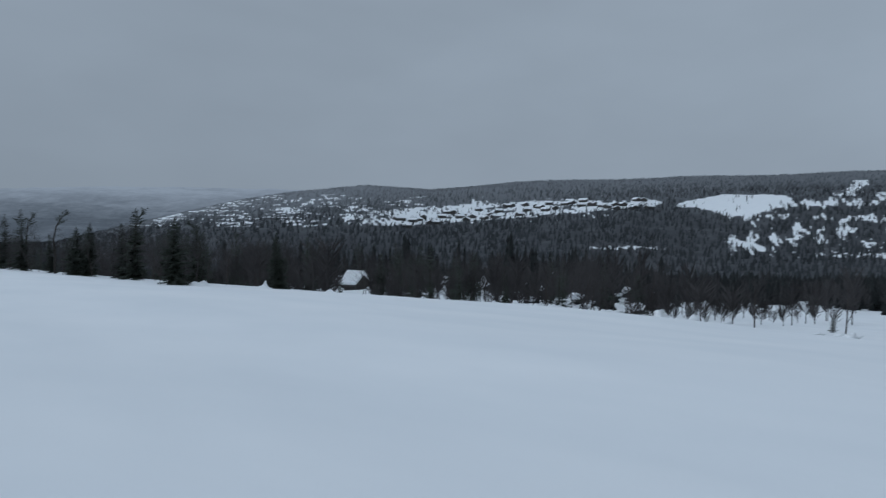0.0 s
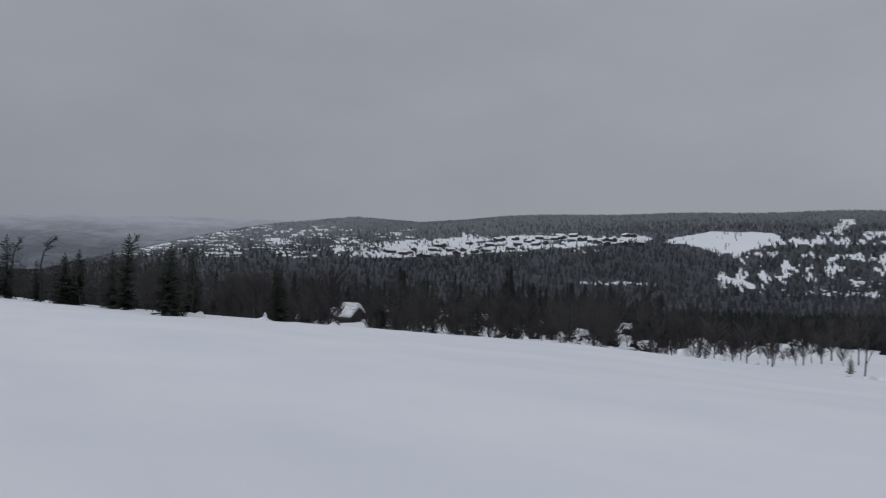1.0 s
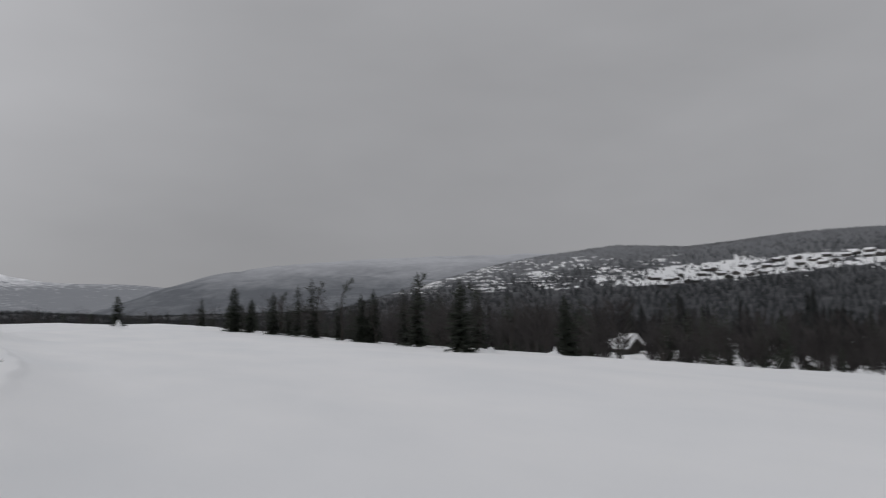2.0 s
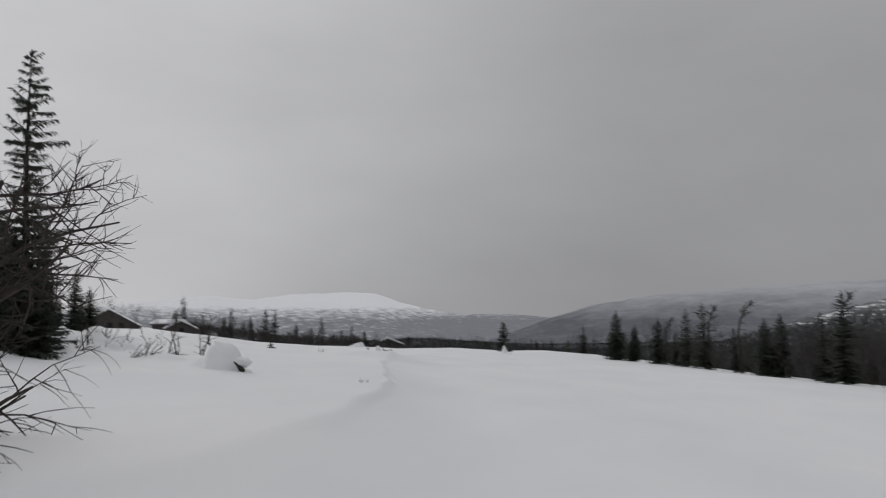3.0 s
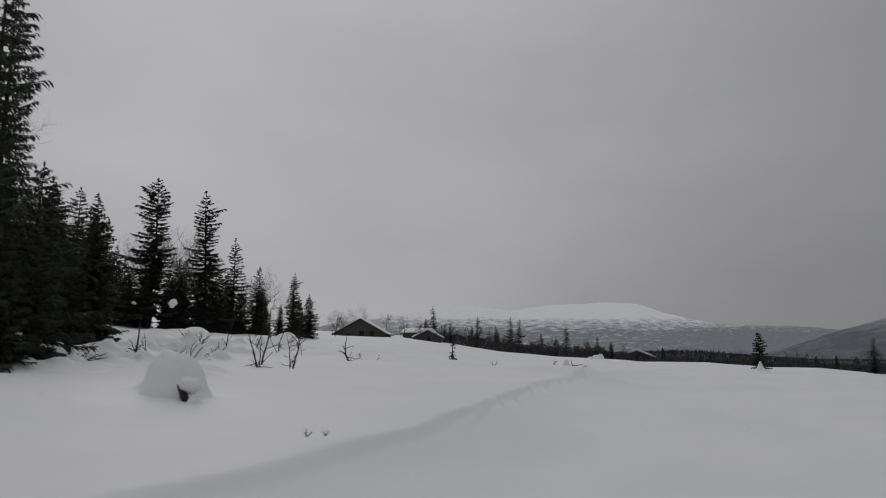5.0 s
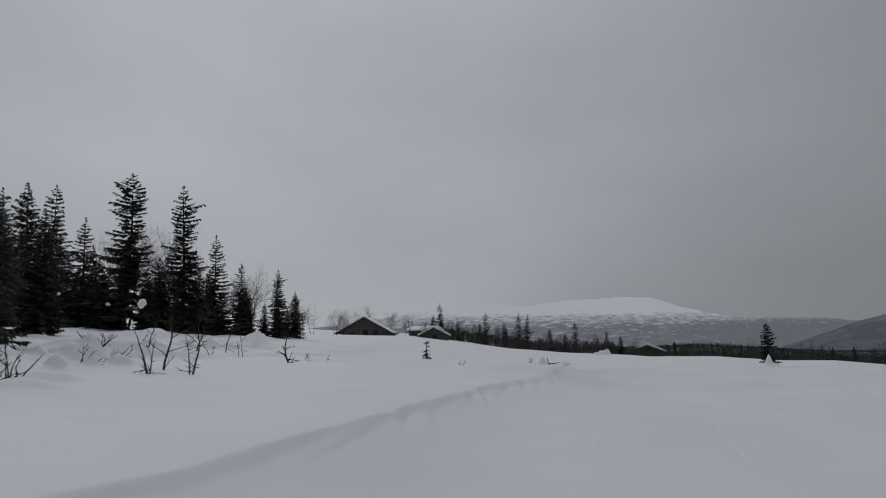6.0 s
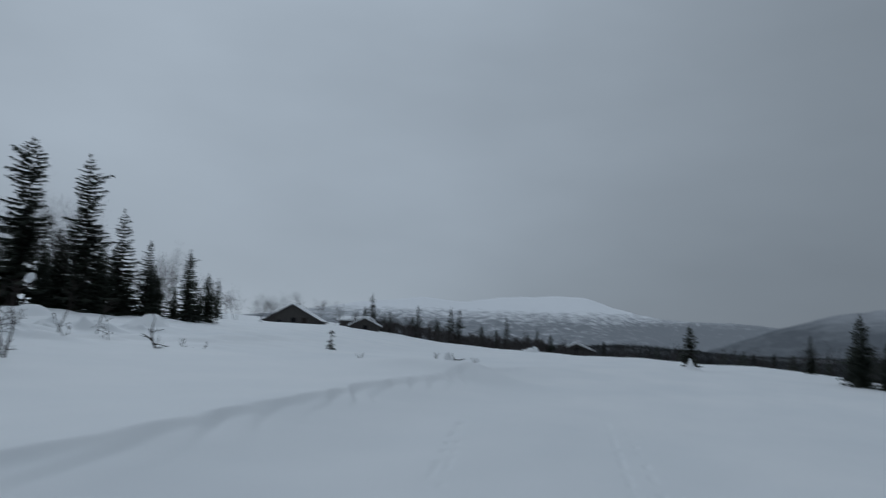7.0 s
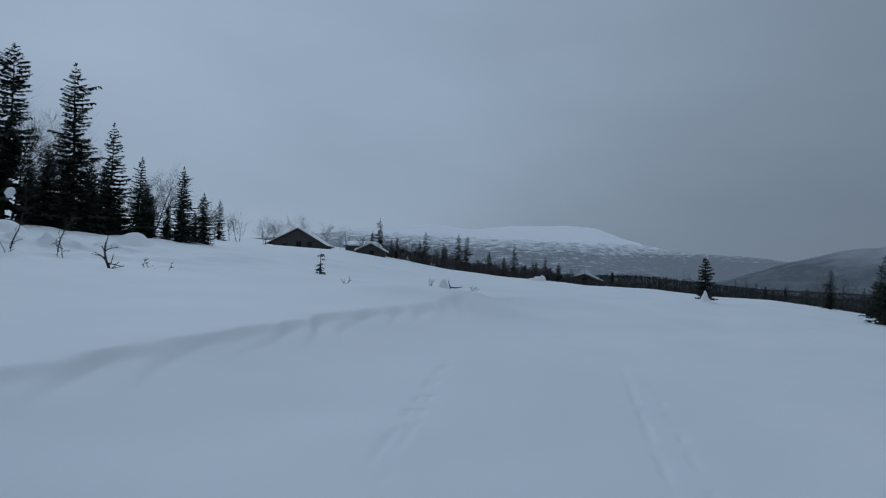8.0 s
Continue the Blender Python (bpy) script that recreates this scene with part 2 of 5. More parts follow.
# ---- the ground ----
HUB = (-1.0, 33.0)
CREST_Y = [-300, 8, 20, 30, 45, 55, 65, 72, 88, 100, 120, 145, 167, 186, 215, 400, 5000]
CREST_X = [29, 28, 25.5, 22.5, 20, 18.5, 16.5, 15, 12.5, 8, -10, -30, -43, -64, -84, -260, -5200]
RIDGE_AZ = [-180, -100, -75, -61, -53, -48.5, -45, -42, -37, -33.6, -30, -27, -22, -15, 40, 90, 180]
RIDGE_EL = [4.5, 4.5, 4.6, 4.62, 4.52, 4.42, 4.12, 3.85, 4.1, 3.7, 3.3, 2.85, 1.6, -0.3, -0.6, 3.0, 4.6]


LEAN_AZ = [-24.0, -16.0, -5.3, -1.4, 2.0, 5.6, 10.6, 13.3, 16.8, 20.9, 25.1, 28.7, 33.3, 37.6]
LEAN_EL = [0, 0.155, 0.31, 0.31, 0.04, 0.04, -0.35, -0.4, -0.57, -0.57, -0.26, 0.0, -0.13, 0.0]
KNOLL = (54.5, 78.5, 0.9, 11.0)
TRACKS = [(-1.2, 40.5, 0.5, 32.2), (-0.9, 40.6, 0.76, 32.3), (-3.2, 37.5, -1.35, 31.4), (-2.95, 36.9, -1.15, 31.2)]
MOUNDS = [(-14.9, 34.6, 0.22, 0.55), (-15.7, 35.2, 0.26, 0.6), (-18.6, 38.0, 0.42, 0.9), (-12.9, 31.4, 0.18, 0.5),
          (-14.0, 31.6, 0.2, 0.6), (-9.9, 29.7, 0.12, 0.5), (-10.6, 30.6, 0.16, 0.5), (-28.4, 49.0, 0.5, 0.9), (-26.5, 54.5, 0.5, 0.7), (-31.5, 51.0, 0.45, 1.0), (-22.5, 41.0, 0.4, 0.9), (-12.2, 29.0, 0.14, 0.45),
          (-16.9, 37.2, 0.35, 0.6), (-20.4, 38.6, 0.4, 0.8), (-7.2, 46.9, 0.24, 2.3)]


def bank_x(y):
    """The upper edge of the wind-cut snow bank beside the track."""
    return -2.7 - 3.4 * smoothstep(20, 45, y) - 0.75 * smoothstep(41, 52, y) - 3.0 * smoothstep(18, 4, y)


def hummock(x, y):
    """Rise and fall of the wooded ground below the crest; its bald tops stay free of trees."""
    return waves(x, y, 65, 46.0, 9) + 0.35 * waves(x, y, 66, 17.0, 9)


def height(x, y):
    x, y = np.asarray(x, float), np.asarray(y, float)
    z = 0.72 - 0.062 * np.clip(x, -170, 40) - 0.0083 * np.clip(y, -120, 260)
    # hollow of the track; the bank on its left side ends in a scalloped lip that the wind has cut
    cut = smoothstep(25, 30, y) * smoothstep(59, 52, y)
    warp = y + 0.5 * waves(x * 0, y, 5, 5.0)
    saw = (warp / 1.5) % 1.0
    tooth = np.where(saw < 0.8, saw / 0.8, (1 - saw) / 0.2)
    size = 0.09 + 0.05 * smoothstep(36, 42, y) + 0.06 * waves(x * 0, y, 6, 4.5)
    edge = bank_x(y) + 0.09 * waves(x * 0, y, 11, 4.0)
    wide = 1.9 + 3.5 * smoothstep(19, 8, y) + 2.5 * smoothstep(46, 60, y)
    ramp_in = np.clip((x - edge) / wide, 0, 1)
    fall = 1 - (1 - ramp_in) ** 1.55
    lean = np.clip(x - edge, 0, 3)
    lip = edge + size * tooth * cut
    step = np.clip((x - lip) / 0.17, 0, 1)
    crisp = smoothstep(17, 21, y) * smoothstep(60, 53, y)
    z = z - (0.31 + 0.06 * smoothstep(31, 25, y) - 0.055 * crisp) * fall * np.exp(-(np.clip(x - 3.0, 0, None) / 4.0) ** 2) * smoothstep(75, 50, y)
    z = z - 0.055 * crisp * (1 - (1 - step) ** 1.5) * np.exp(-(lean / 2.2) ** 2)
    # short ribs that run on down the face
    along = warp + 4.0 * lean + 0.3 * waves(x, y, 7, 2.5)
    rib = (along / 1.8) % 1.0
    rib = np.where(rib < 0.8, rib / 0.8, (1 - rib) / 0.2)
    z = z + (0.055 + 0.04 * waves(x * 0, y, 12, 3.0)) * (rib - 0.5) * smoothstep(0.0, 0.12, lean) * np.exp(-(lean / (0.45 + 0.35 * smoothstep(38, 44, y))) ** 2) * cut
    z = z + 0.015 * np.exp(-((x - edge + 0.15) / 0.35) ** 2) * smoothstep(17, 22, y) * smoothstep(54, 46, y)
    # soft drifts
    z = z + 0.035 * waves(x, y, 3, 9.0) * smoothstep(0, 6, np.abs(x - 1)) + 0.012 * waves(x, y, 4, 2.2)
    # the lumpy snow among the bushes and under the woods on the left
    z = z + 0.22 * np.clip(waves(x, y, 8, 3.2), 0, 1) * smoothstep(-10.5, -15, x + 0.12 * (y - 30)) * smoothstep(120, 70, y)
    # drifts heaped over buried bushes and stumps
    for mx, my, mh, mw in MOUNDS:
        d = np.hypot(x - mx, y - my) * (1 + 0.18 * np.sin(3 * np.arctan2(y - my, x - mx) + mx))
        z = z + mh * np.exp(-(d / mw) ** 3.4)
    # old ski tracks across the hollow
    for x0, y0, x1, y1 in TRACKS:
        lx, ly = x1 - x0, y1 - y0
        n2 = lx * lx + ly * ly
        k = ((x - x0) * lx + (y - y0) * ly) / n2
        off = ((x - x0) * ly - (y - y0) * lx) / math.sqrt(n2)
        z = z - 0.016 * np.clip(0.45 + 1.3 * waves(x, y, 61, 0.7), 0, 1) * np.exp(-(off / 0.05) ** 2) * smoothstep(-0.02, 0.1, k) * smoothstep(1.02, 0.9, k)
    # the slope leans over towards the open side
    z = z - 0.36 * smoothstep(8, 26, x) * smoothstep(24, 10, y)
    # the far part of the slope dips between the cabins and the lone spruce
    r, az = np.hypot(x - 0.9, y - 18.5), np.degrees(np.arctan2(-(x - 0.9), y - 18.5))
    z = z + r * np.tan(np.radians(np.interp(az, LEAN_AZ, LEAN_EL))) * smoothstep(22, 70, r) * smoothstep(420, 250, r)
    # over the crest and down into the valley
    u = x - np.interp(y, CREST_Y, CREST_X)
    u = 2.5 * np.logaddexp(0, u / 2.5)
    side = np.degrees(np.arctan2(-(x + 1), y - 4))
    gentle = 150 + 125 * smoothstep(-14, -30, side) + 105 * smoothstep(-32, -42, side) - 80 * smoothstep(-52, -62, side)
    z = z - 27 * (1 - np.exp(-u / gentle)) + 0.25 * waves(x, y, 9, 14.0) * smoothstep(4, 30, u)
    # hummocks on the valley side
    away = np.hypot(x + 1.3, y - 3)
    z = z + 0.012 * away * np.clip(hummock(x, y), -0.2, 1) * smoothstep(25, 60, u) * smoothstep(330, 240, away) * smoothstep(-16, -24, side) * smoothstep(-60, -54, side)
    # the low knoll that the shed stands on
    z = z + KNOLL[2] * np.exp(-((x - KNOLL[0]) ** 2 + (y - KNOLL[1]) ** 2) / KNOLL[3] ** 2)
    # the far side of the valley
    r, az = np.hypot(x, y - 16), np.degrees(np.arctan2(-x, y - 16))
    top = 1700 * np.tan(np.radians(np.interp(az, RIDGE_AZ, RIDGE_EL))) + 27
    rise = smoothstep(380, 1700, r) ** 1.1 * (1 - 0.6 * smoothstep(1800, 2600, r))
    z = z + np.clip(top, 0, None) * rise + 7 * waves(x, y, 21, 420.0) * smoothstep(350, 700, r) * smoothstep(1700, 1400, r)
    return z


def ground_z(x, y):
    return float(height(x, y))


def openness(x, y):
    """How open the far side of the valley is: fields, a village clearing and streaks of bog between the woods."""
    x, y = np.asarray(x, float), np.asarray(y, float)
    z = height(x, y)
    r, az = np.hypot(x + 1, y - 4), np.degrees(np.arctan2(-(x + 1), y - 4))
    el = np.degrees(np.arctan2(z - 1.8, r))
    streak = waves(az * 0.32, el * 4.2, 31, 1.3, 9) + 0.8 * waves(az * 0.6, el * 5.0, 32, 0.6, 9)
    fine = waves(az * 1.2, el * 2.6, 34, 0.55, 11)
    # streaks of bog and felled strips on the hillside, fewer towards the ridge
    lower = np.interp(-az, [20, 30, 38, 48, 60], [0.7, 0.9, 0.9, 1.3, 2.0])
    belt = smoothstep(lower - 0.3, lower + 0.2, el) * (1 - 0.75 * smoothstep(2.9, 3.6, el)) * smoothstep(-60, -57, az)
    belt = belt * smoothstep(-15, -21, az)
    o = 0.95 * smoothstep(0.35, 0.75, streak + 0.35 * fine + 0.36 * smoothstep(-44, -34, az) - 0.1) * belt
    # the village clearing
    mid = np.interp(-az, [37, 44, 50, 58.5], [1.5, 2.0, 2.35, 2.8])
    half = np.interp(-az, [36, 42, 50, 59], [0.7, 0.85, 0.75, 0.35])
    o = np.maximum(o, smoothstep(half, half - 0.3, np.abs(el - mid)) * smoothstep(-60, -58.5, az) * smoothstep(-35, -39, az) * smoothstep(-0.75, -0.25, streak + 0.6 * fine))
    # the white field with its tongue, and the thin birch slope beside it
    low = np.interp(-az, [60, 61.5, 63, 64, 66, 68], [2.5, 2.45, 2.1, 1.7, 2.0, 2.6])
    top = np.interp(-az, [60, 61, 63.5, 67.4, 68.5], [2.55, 2.9, 3.35, 3.25, 2.9])
    o = np.maximum(o, smoothstep(low - 0.1, low + 0.08, el) * smoothstep(top + 0.08, top - 0.05, el) * smoothstep(-59.9, -60.6, az) * smoothstep(-68.5, -67.6, az))
    slope = smoothstep(-62.5, -65.5, az) * smoothstep(-1.4, -0.9, el) * smoothstep(3.6, 3.1, el)
    o = np.maximum(o, 0.88 * slope * smoothstep(0.0, 0.5, waves(az * 0.9, el * 1.6, 33, 2.2, 9) + 0.75 * fine))
    # lower glades and the strip along the valley road
    o = np.maximum(o, smoothstep(0.35, 0.1, np.abs(el + 0.25 - 0.25 * (az + 65))) * smoothstep(-63.2, -64.2, az) * smoothstep(-67, -66, az))
    o = np.maximum(o, smoothstep(0.16, 0.06, np.abs(el + 0.55 + 0.12 * fine)) * smoothstep(-0.5, 0.1, fine + 0.5 * streak) * smoothstep(-53, -54, az) * smoothstep(-60.2, -59, az))
    # the cleared ski run below the ridge and the field beside it
    o = np.maximum(o, smoothstep(0.5, 0.3, np.abs(az + 71.9 + 0.8 * (el - 3.6) + 0.4 * fine)) * smoothstep(3.05, 3.2, el) * smoothstep(4.25, 4.1, el))
    o = np.maximum(o, smoothstep(0.22, 0.1, np.abs(el - 3.15)) * smoothstep(-73.4, -74.0, az))
    return o


def haze_amount(x, y, z):
    """Painted haze on far woods: grows with height and towards the valley's head."""
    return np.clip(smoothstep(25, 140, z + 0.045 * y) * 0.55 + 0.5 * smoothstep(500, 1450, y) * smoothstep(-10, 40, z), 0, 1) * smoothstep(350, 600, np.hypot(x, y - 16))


def make_ground():
    rings = [0.25]
    while rings[-1] < 4700:
        rings.append(rings[-1] * (1.014 if rings[-1] < 20 else 1.02 if rings[-1] < 60 else 1.03 if rings[-1] < 350 else 1.019 if rings[-1] < 1800 else 1.07) + (0.02 if rings[-1] < 1 else 0))
    r = np.array(rings)
    # the spokes stand closer together towards the open valley
    a = np.radians(np.concatenate([np.arange(2, 70, 0.125), np.arange(70, 362, 0.43)]))
    na = len(a)
    x, y = HUB[0] + np.outer(r, np.cos(a)), HUB[1] + np.outer(r, np.sin(a))
    z = height(x, y)
    verts = np.stack([x, y, z], -1).reshape(-1, 3)
    n = len(r)
    i, j = np.meshgrid(np.arange(n - 1), np.arange(na), indexing="ij")
    faces = np.stack([i * na + j, (i + 1) * na + j, (i + 1) * na + (j + 1) % na, i * na + (j + 1) % na], -1).reshape(-1, 4)
    centre = len(verts)
    verts = np.vstack([verts, [[HUB[0], HUB[1], ground_z(*HUB)]]])
    me = mesh_from("ground", verts.tolist(), faces.tolist() + [(k, (k + 1) % na, centre) for k in range(na)], GROUND, True)
    u = x - np.interp(y, CREST_Y, CREST_X)
    rr = np.hypot(x, y - 16)
    bearing = np.degrees(np.arctan2(-(x + 1), y - 4))
    glade = smoothstep(-54, -62, bearing) * smoothstep(200, 90, u)
    lee = 85 * smoothstep(-26, -14, bearing)
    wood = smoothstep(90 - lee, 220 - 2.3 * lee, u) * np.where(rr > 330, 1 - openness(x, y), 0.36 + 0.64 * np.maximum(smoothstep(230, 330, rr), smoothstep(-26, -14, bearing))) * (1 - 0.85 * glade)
    wood = np.append(wood.reshape(-1), 0.0)
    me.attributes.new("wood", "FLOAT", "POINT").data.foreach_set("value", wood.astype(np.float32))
    # share of painted haze in the wooded ground's colour
    haze_share = np.append((0.85 * haze_amount(x, y, z)).reshape(-1), 0.0)
    me.attributes.new("haze", "FLOAT", "POINT").data.foreach_set("value", haze_share.astype(np.float32))
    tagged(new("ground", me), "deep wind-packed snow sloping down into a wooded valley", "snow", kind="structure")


make_ground()


def far_range(name, label, mat, radius, depth, az_list, el_list, seed, rough, bare):
    """A far range of hills as a sheet of relief that rises from the plain to its skyline."""
    az = np.linspace(az_list[0], az_list[-1], 420)
    el = np.interp(-az, [-v for v in az_list], el_list)
    kernel = np.hanning(9) / np.hanning(9).sum()
    el = np.convolve(np.pad(el, 4, mode="edge"), kernel, mode="valid")
    el = el + 0.035 * waves(az, az * 0, seed + 7, 2.6) + 0.02 * waves(az, az * 0, seed + 8, 0.8)
    s = np.linspace(0, 1, 46)
    A, S = np.meshgrid(np.radians(az), s)
    r = radius - depth * (1 - S)
    shape = S ** 1.15
    top = radius * np.tan(np.radians(el))[None, :] + 30
    x, y = -np.sin(A) * r, 16 + np.cos(A) * r
    z = -30 + top * shape + rough * waves(x, y, seed, 420.0, 9) * np.sin(np.pi * S) + 0.35 * rough * waves(x, y, seed + 1, 120.0, 9) * np.sin(np.pi * S)
    # a back slope closes the range
    xb, yb = -np.sin(A[-1]) * (radius + 150), 16 + np.cos(A[-1]) * (radius + 150)
    x, y, z = np.vstack([x, xb]), np.vstack([y, yb]), np.vstack([z, z[-1] * 0.4])
    n, m = x.shape
    i, j = np.meshgrid(np.arange(n - 1), np.arange(m - 1), indexing="ij")
    faces = np.stack([i * m + j, i * m + j + 1, (i + 1) * m + j + 1, (i + 1) * m + j], -1).reshape(-1, 4)
    me = mesh_from(name, np.stack([x, y, z], -1).reshape(-1, 3).tolist(), faces.tolist(), mat, True)
    me.attributes.new("bare", "FLOAT", "POINT").data.foreach_set("value", (bare(np.degrees(np.arctan2(z, np.hypot(x, y))), np.degrees(np.arctan2(-x, y - 16))) + 0 * z).reshape(-1).astype(np.float32))
    tagged(new(name, me), label, "mountain", kind="structure")


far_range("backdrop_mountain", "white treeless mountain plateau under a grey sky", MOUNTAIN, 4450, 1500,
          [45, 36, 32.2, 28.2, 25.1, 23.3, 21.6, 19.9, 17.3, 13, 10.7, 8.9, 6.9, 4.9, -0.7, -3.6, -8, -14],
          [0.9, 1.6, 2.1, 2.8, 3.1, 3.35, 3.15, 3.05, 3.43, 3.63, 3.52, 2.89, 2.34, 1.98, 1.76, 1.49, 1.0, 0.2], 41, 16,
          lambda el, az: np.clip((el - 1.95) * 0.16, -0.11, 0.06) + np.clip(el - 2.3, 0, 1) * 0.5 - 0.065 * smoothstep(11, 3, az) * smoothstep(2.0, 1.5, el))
# painted haze: the hill's colour and glow pale towards its skyline
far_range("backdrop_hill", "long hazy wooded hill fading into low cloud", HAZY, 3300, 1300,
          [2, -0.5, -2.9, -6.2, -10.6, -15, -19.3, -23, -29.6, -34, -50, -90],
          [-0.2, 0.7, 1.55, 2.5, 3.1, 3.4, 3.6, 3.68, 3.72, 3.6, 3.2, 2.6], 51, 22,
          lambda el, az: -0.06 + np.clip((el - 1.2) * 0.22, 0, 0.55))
# ---- trees ----
def tube(verts, faces, points, radii, sides):
    """Adds a tapered tube along points; it ends in a tip."""
    start = len(verts)
    n = len(points)
    for k, (p, r) in enumerate(zip(points, radii)):
        d = (points[min(k + 1, n - 1)] - points[max(k - 1, 0)]).normalized()
        side = d.cross(Vector((0.31, 0.77, 0.55))).normalized()
        other = d.cross(side)
        for q in range(sides):
            a = 2 * math.pi * q / sides
            verts.append(p + r * (math.cos(a) * side + math.sin(a) * other))
    for k in range(n - 1):
        for q in range(sides):
            a, b = start + k * sides + q, start + k * sides + (q + 1) % sides
            faces.append((a, b, b + sides, a + sides))
    tip = len(verts)
    verts.append(points[-1] + (points[-1] - points[-2]).normalized() * radii[-1])
    last = start + (n - 1) * sides
    for q in range(sides):
        faces.append((last + q, last + (q + 1) % sides, tip))


def blade(verts, faces, p, d, length, width, sag, rng):
    """A flat spray of needles that hangs from a twig."""
    d = d.normalized()
    side = d.cross(Vector((rng.uniform(-0.5, 0.5), rng.uniform(-0.5, 0.5), 1))).normalized() * width
    mid = p + d * (0.45 * length) + Vector((0, 0, -sag * 0.3 * length))
    end = p + d * length + Vector((0, 0, -sag * length))
    k = len(verts)
    verts.extend((p, mid + side, end, mid - side))
    faces.append((k, k + 1, k + 2, k + 3))


def spruce_meshes(seed, tall, wide, dense=1.0, ragged=0.35, bare=0.06, fine=1.0, lean=0.0, top=0.12, power=0.75, fill=1.0, sag=1.0, far=False, plump=1.3):
    """Trunk and crown of a northern spruce: narrow, with short drooping boughs of uneven length."""
    rng = random.Random(seed)
    tv, tf, cv, cf = [], [], [], []
    bend = [Vector((lean * tall * k * k + 0.012 * tall * math.sin(3.1 * k + seed), 0.010 * tall * math.sin(4.3 * k + seed * 2.0), tall * k))
            for k in (0, 0.15, 0.3, 0.45, 0.6, 0.75, 0.88, 1.0)]

    def stem(k):
        k = min(max(k, 0), 0.999) * tall
        for a, b in zip(bend, bend[1:]):
            if a.z <= k <= b.z:
                return a.lerp(b, (k - a.z) / (b.z - a.z))
        return bend[-1]

    base = 0.012 * tall + 0.03
    tube(tv, tf, [Vector((0, 0, -0.4))] + bend, [base * 1.25] + [base * (1 - 0.93 * p.z / tall) for p in bend], 7)
    def bough(k, a, reach, droop):
        out = Vector((math.cos(a), math.sin(a), 0))
        p0 = stem(k)
        pts = []
        for q in range(5):
            s = q / 4
            pts.append(p0 + out * reach * s + Vector((0, 0, reach * (-droop * s + 0.34 * s * s * (0.5 + droop)))))
        thick = 0.009 + 0.009 * reach
        if far:
            tube(cv, cf, pts[::2], [thick, thick * 0.6, thick * 0.2], 3)
        else:
            tube(cv, cf, pts, [thick * (1 - 0.8 * q / 4) for q in range(5)], 3)
        flank = out.cross(Vector((0, 0, 1)))
        sprays = max(5, int((5 + reach * 28) * fine))
        for q in range(sprays):
            s = 0.10 + 0.90 * (q + rng.random()) / sprays
            seg = min(int(s * 4), 3)
            p = pts[seg].lerp(pts[seg + 1], s * 4 - seg)
            sideways = rng.choice((-1, 1)) * rng.uniform(0.25, 1.0) * (1.1 - 0.55 * s)
            d = out * rng.uniform(0.35, 0.9) + flank * sideways + Vector((0, 0, sag * rng.uniform(-0.6, 0.05)))
            length = (0.10 + 0.15 * reach * (1.15 - 0.6 * s)) * rng.uniform(0.6, 1.3) / fine ** 0.35
            blade(cv, cf, p, d, length, plump * (length * rng.uniform(0.09, 0.16) + 0.007), sag * rng.uniform(0.15, 0.9), rng)

    k = bare
    side_bias = rng.uniform(0, 6.28)
    gap = (0.26 + 0.016 * tall) / tall / dense
    while k < 0.985:
        outline = wide * (top + (1 - top) * (1 - k) ** power) * (0.6 + 0.4 * min(1, k / 0.12)) * (1 if k < 0.9 else (1.05 - k) / 0.15)
        stretch = 1 + 0.35 * math.sin(k * 17 + seed) * ragged * 1.6
        count = rng.choice((4, 5, 5, 6)) if k < 0.8 else 4
        turn = rng.uniform(0, 6.28)
        droop = (0.72 - 1.1 * k) * rng.uniform(0.8, 1.2)
        for b in range(count):
            if rng.random() < ragged * 0.4:
                continue
            a = turn + 6.28 * b / count + rng.uniform(-0.3, 0.3)
            reach = outline * stretch * rng.uniform(1 - ragged, 1.0) * (1 + 0.18 * math.cos(a - side_bias))
            if rng.random() < 0.06:
                reach *= rng.uniform(1.15, 1.5)
            bough(k + rng.uniform(-0.12, 0.12) * gap, a, max(reach, 0.08), droop * rng.uniform(0.85, 1.15))
        for b in range(7 if k < 0.42 else int((3 if k < 0.65 else 1) * fill)):
            bough(k + rng.uniform(0.3, 0.8) * gap, rng.uniform(0, 6.28), max(outline * rng.uniform(0.35, 0.7), 0.06), droop)
        k += gap * rng.uniform(0.75, 1.25) * (1 - 0.35 * k)
    for q in range(8):
        blade(cv, cf, stem(0.97) + Vector((0, 0, 0.01 * q)), Vector((rng.uniform(-1, 1), rng.uniform(-1, 1), 3.0)), 0.03 * tall, 0.0035 * tall, 0.0, rng)
    return mesh_from("trunk", tv, tf, BARK, True), mesh_from("crown", cv, cf, NEEDLES)


